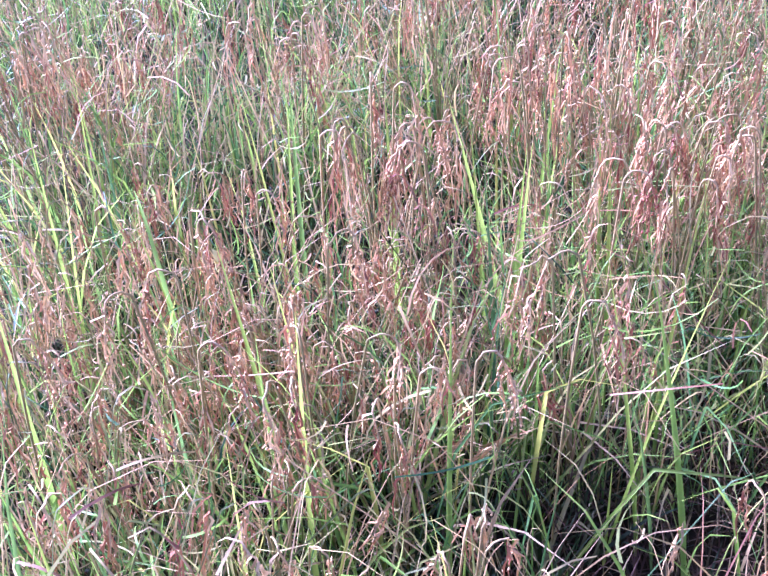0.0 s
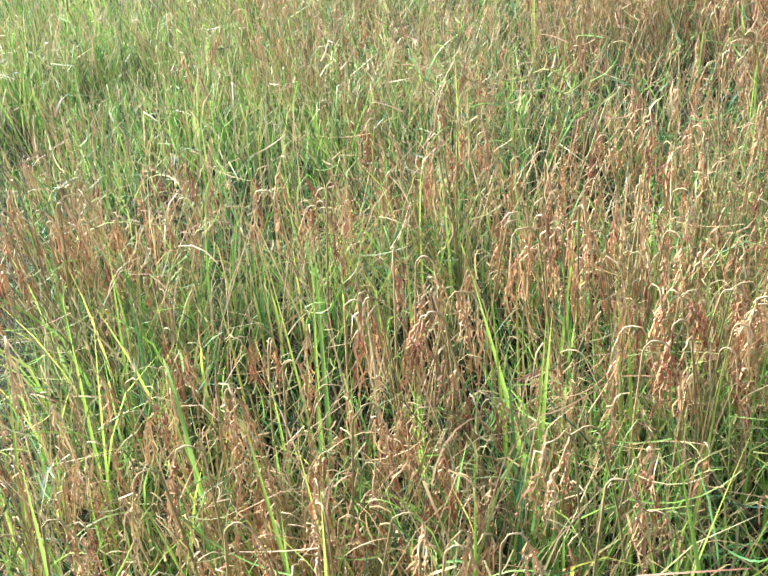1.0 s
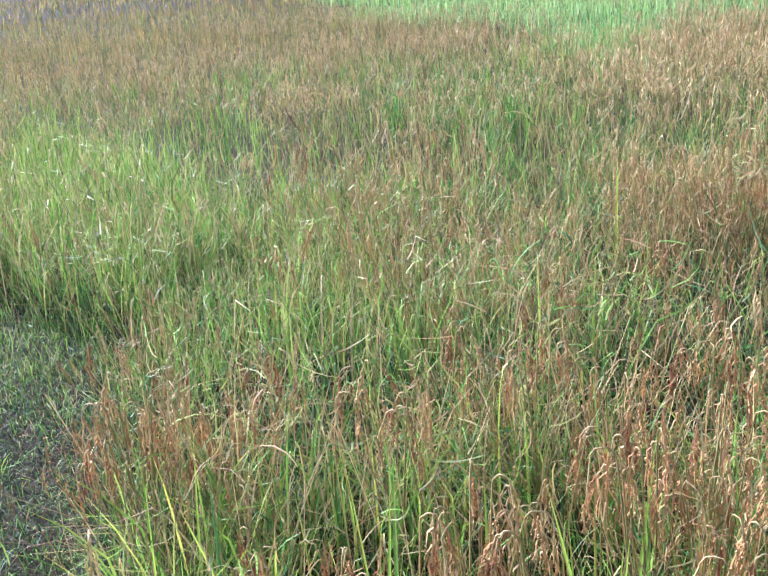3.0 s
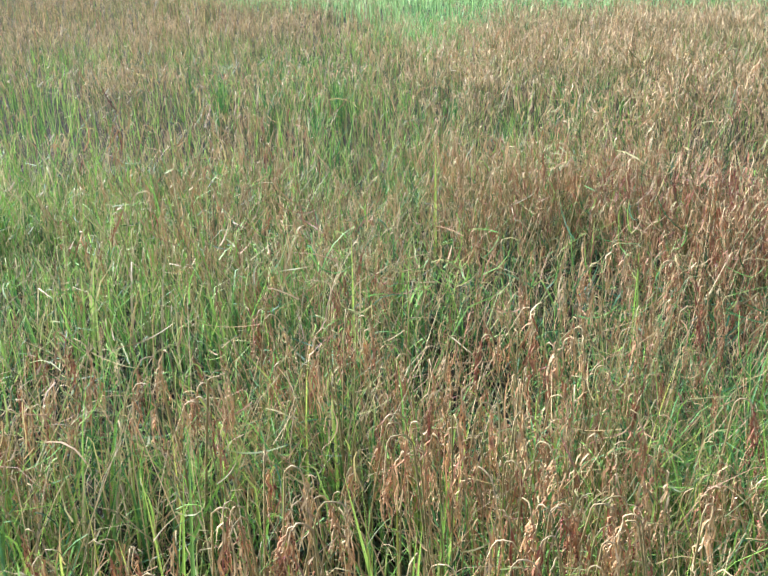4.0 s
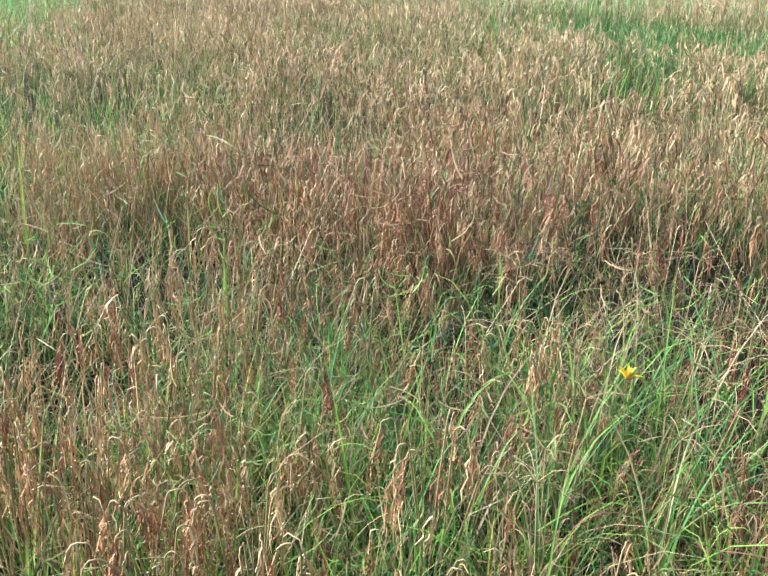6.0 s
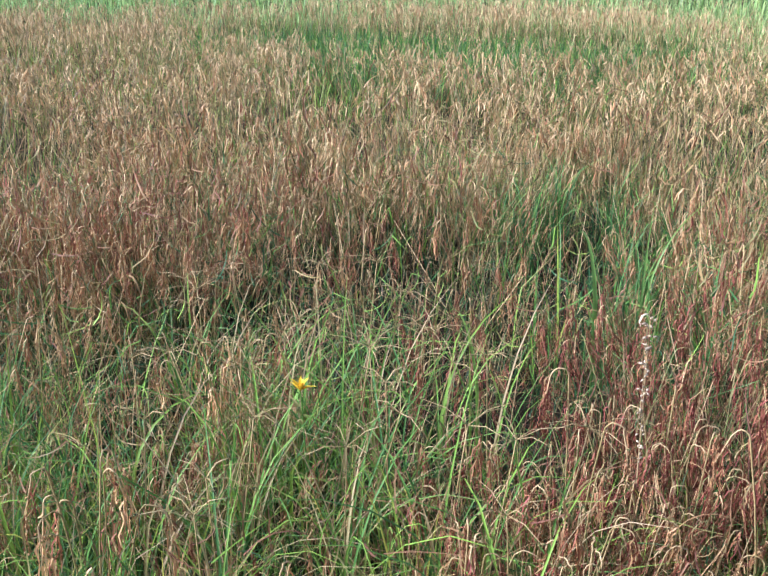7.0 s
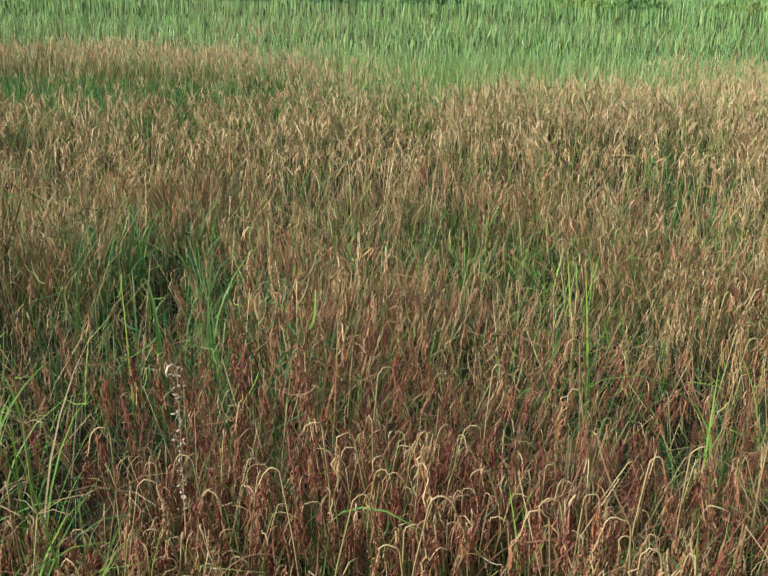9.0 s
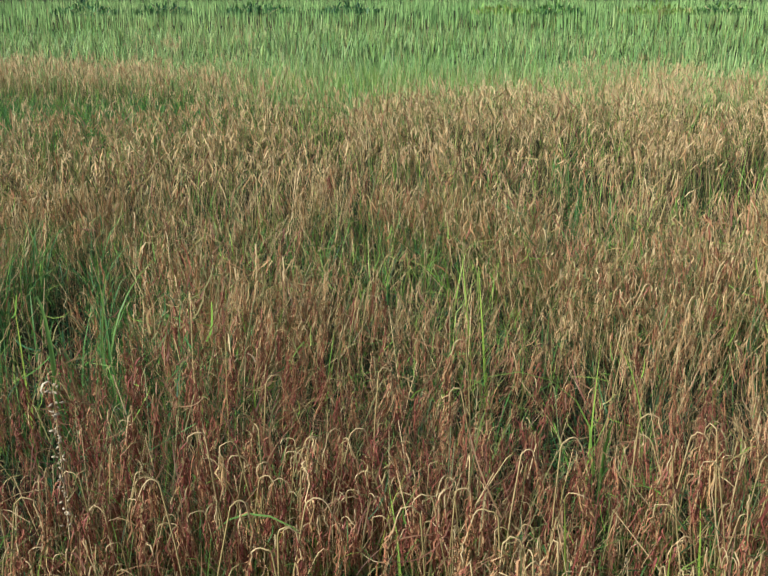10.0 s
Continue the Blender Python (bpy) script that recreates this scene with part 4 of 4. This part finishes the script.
# ---- sedges with spoke-like heads ----
def sedge():
    root = new("sedge")
    for k in range(10):
        blade = leaf(rng.uniform(0.5, 0.88), rng.uniform(0.005, 0.0095), rng.uniform(0.5, 1.8), rng.uniform(0.2, 1.4), 8, 0, rng.uniform(-0.6, 0.6), rng.uniform(0.65, 0.9) if k % 6 == 0 else rng.uniform(0.1, 0.45))
        part("leaf", moved(blade, Matrix.Rotation(k * 0.7 + rng.normal(0, 0.3), 4, "Z")), LEAF, root)
    top = np.array((rng.normal(0, 0.05), rng.normal(0, 0.05), rng.uniform(0.58, 0.68)))
    part("stem", tube([(0, 0, 0), top * (0.4, 0.4, 0.5), top], (0.0022, 0.002, 0.0016), 3, 0.2), STRAW, root)
    rays = []
    for k in range(9):
        a, long = k * 0.7 + rng.normal(0, 0.2), rng.uniform(0.05, 0.12)
        tip = top + np.array((math.cos(a) * long, math.sin(a) * long, rng.uniform(-0.02, 0.05)))
        rays.append(tube([top, (top + tip) / 2 + (0, 0, 0.012), tip], (0.0009, 0.0009, 0.0006), 3, 0.5))
        rays.append(spread_out(seed(0.012, 0.0035, 3), turned(rng.random(4) * 6.28, rng.uniform(0.6, 2.2, 4), np.ones(4)), np.tile(tip, (4, 1)), np.full(4, 0.3)))
    part("seed_head", merged(rays), STRAW, root, "open straw-brown seed head of thin rays")
    return tagged(root, "yellow-green sedge with arching leaves and an open head", "sedge", "sedges in the patch")


def grass_tuft():
    root = new("grass_tuft")
    for k in range(14):
        blade = leaf(rng.uniform(0.42, 0.7), rng.uniform(0.006, 0.012), rng.uniform(0.3, 1.2), rng.uniform(0.4, 1.9), 7, 0, rng.uniform(-0.7, 0.7), rng.uniform(0.02, 0.28))
        part("leaf", moved(blade, Matrix.Translation((*rng.normal(0, 0.02, 2), 0)) @ Matrix.Rotation(rng.random() * 6.28, 4, "Z")), LEAF, root)
    return tagged(root, "blue-green grass tuft with long arching leaves", "grass tuft", "grass tufts among the rice")


def grass_tufts():
    kinds, used = [grass_tuft() for _ in range(3)], set()
    for outline, gap in ((BLUE_TUFT, 0.2), (FAR_HOLE, 0.25), (GREEN_GAP, 0.3), (GREEN_FLOOR, 0.33), (DARK_BAND, 0.6), (WEEDS, 0.6), (SIDE_HOLE, 0.35)):
        x, y = places(1.2, 13, gap)
        keep = rng.random(len(x)) < 0.85 * patch(x, y, outline, 0.2)
        for px, py in zip(x[keep], y[keep]):
            one = kinds[rng.integers(3)]
            m = pose(px, py, float(ground_height(px, py)) - 0.005, 0, 0, rng.random() * 360)
            if one in used:
                copy_thing(one, m)
            else:
                used.add(one)
                one.matrix_basis = m


grass_tufts()


def sedges():
    kinds, used = [sedge() for _ in range(4)], set()
    x, y = places(1.2, 3.6, 0.19)
    keep = rng.random(len(x)) < 0.9 * patch(x, y, SEDGE, 0.2)
    for px, py in zip(x[keep], y[keep]):
        one = kinds[rng.integers(4)]
        m = pose(px, py, float(ground_height(px, py)) - 0.005, 0, 0, rng.random() * 360)
        if one in used:
            copy_thing(one, m)
        else:
            used.add(one)
            one.matrix_basis = m


sedges()


# ---- the yellow flower and the dry cream weed ----
def petal_material(name, low, high):
    return plant_material(name, ((0.0, low), (1.0, high)), 0.6, 0.2, 0.6, 0.3)


YELLOW = petal_material("yellow_petal", (0.8, 0.53, 0.02), (0.88, 0.68, 0.04))
CREAM = petal_material("dry_cream_husk", (0.5, 0.42, 0.27), (0.68, 0.6, 0.42))


def yellow_flower(x, y, top):
    root = new("yellow_flower")
    root.location = (x, y, float(ground_height(x, y)) - 0.005)
    part("stem", tube([(0, 0, 0), (0.01, 0, top * 0.6), (0, 0, top)], (0.0025, 0.002, 0.0018), 4, 0.15), LEAF, root)
    for k in range(14):
        petal = leaf(rng.uniform(0.03, 0.045), 0.013, 0.3, 0.7, 5, 0, 0, 0.5)
        part("petal", moved(petal, Matrix.Translation((0, 0, top)) @ Matrix.Rotation(k * 0.93, 4, "Z") @ Matrix.Rotation(rng.uniform(0.0, 1.3), 4, "Y")), YELLOW, root)
    for k in range(7):
        side = leaf(rng.uniform(0.05, 0.09), 0.012, 0.7, 0.9, 5, 0, 0, rng.uniform(0.55, 0.75))
        part("leaf", moved(side, Matrix.Translation((0, 0, top * rng.uniform(0.35, 0.9))) @ Matrix.Rotation(rng.random() * 6.28, 4, "Z") @ Matrix.Rotation(0.6, 4, "Y")), LEAF, root)
    tagged(root, "small bright yellow flower among green sedges", "flower")


def cream_weed(x, y, top):
    root = new("dry_weed")
    root.location = (x, y, float(ground_height(x, y)) - 0.005)
    part("stem", tube([(0, 0, 0), (0.006, 0.004, top * 0.5), (0, 0, top)], (0.003, 0.0024, 0.0015), 4, 0.6), STRAW, root)
    n = 70
    z = top * rng.uniform(0.55, 1.0, n)
    husk = spread_out(seed(0.015, 0.006, 4), turned(rng.random(n) * 6.28, rng.uniform(0.5, 2.6, n), rng.uniform(0.7, 1.3, n)), np.stack([rng.normal(0, 0.005, n), rng.normal(0, 0.005, n), z], 1), rng.random(n))
    tagged(part("seed_head", husk, CREAM, root), kind="stuff")
    curl = ribbon([(0, 0, top), (-0.012, 0, top + 0.014), (-0.028, 0, top + 0.012), (-0.036, 0, top - 0.004), (-0.03, 0, top - 0.016)], (0.004, 0.006, 0.006, 0.005, 0.002), tint=0.8)
    part("curled_tip", curl, CREAM, root)
    tagged(root, "dry cream-coloured weed with seed clusters up its stem", "weed")


def shrub(x, y, size, tint):
    root = new("low_shrub")
    root.location = (x, y, 0)
    n = 260
    a, r = rng.random(n) * 6.28, size * np.sqrt(rng.random(n))
    spots = np.stack([r * np.cos(a), r * np.sin(a), 0.2 + 0.55 * rng.random(n) * (1.1 - r / size)], 1)
    for k in range(5):
        part("branch", tube([(0, 0, 0), (math.cos(k * 1.3) * size * 0.3, math.sin(k * 1.3) * size * 0.3, 0.35), (math.cos(k * 1.3) * size * 0.6, math.sin(k * 1.3) * size * 0.6, 0.6)], (0.02, 0.014, 0.006), 4, 0.5), STRAW, root)
    crown = spread_out(leaf(0.22, 0.09, 0.3, 0.6, 3, 0, 0, 0, True), turned(rng.random(n) * 6.28, rng.uniform(0, 1.2, n), rng.uniform(0.7, 1.4, n)), spots, rng.normal(tint, 0.08, n))
    tagged(part("foliage", crown, LEAF, root), kind="stuff")
    tagged(root, "low dark green shrub beyond the young crop", "shrub", "far shrubs")


for x, y, size, tint in ((31, 35.5, 1.6, 0.05), (33, 33, 1.3, 0.0), (35.5, 29.5, 1.8, 0.03), (38, 26.5, 1.5, 0.0), (41, 20.5, 1.5, 0.5), (42.5, 18.5, 1.2, 0.1), (45, 15, 1.8, 0.55), (46, 12.5, 1.4, 0.1), (46.5, 9, 1.7, 0.05)):
    shrub(x, y, size, tint)

yellow_flower(1.399, 2.19, 0.615)
YELLOWED = petal_material("yellowed_leaf", (0.42, 0.44, 0.13), (0.6, 0.57, 0.22))


def broad_leaf_weed(x, y, top):
    root = new("broad_leaf_weed")
    root.location = (x, y, float(ground_height(x, y)) - 0.005)
    part("stem", tube([(0, 0, 0), (0.008, 0, top * 0.6), (0, 0, top)], (0.0022, 0.002, 0.0015), 4, 0.2), LEAF, root)
    for turn, size in ((2.4, 1.0), (4.3, 0.7)):
        blade = leaf(0.05 * size, 0.03 * size, 0.9, 0.7, 7, 0, 0.2, 0.5)
        part("leaf", moved(blade, Matrix.Translation((0, 0, top)) @ Matrix.Rotation(turn, 4, "Z")), YELLOWED, root, "pale yellow broad leaf")
    tagged(root, "small weed with pale yellow broad leaves in the grass", "weed")


broad_leaf_weed(-0.71, 1.58, 0.46)
cream_weed(2.045, 1.638, 0.85)
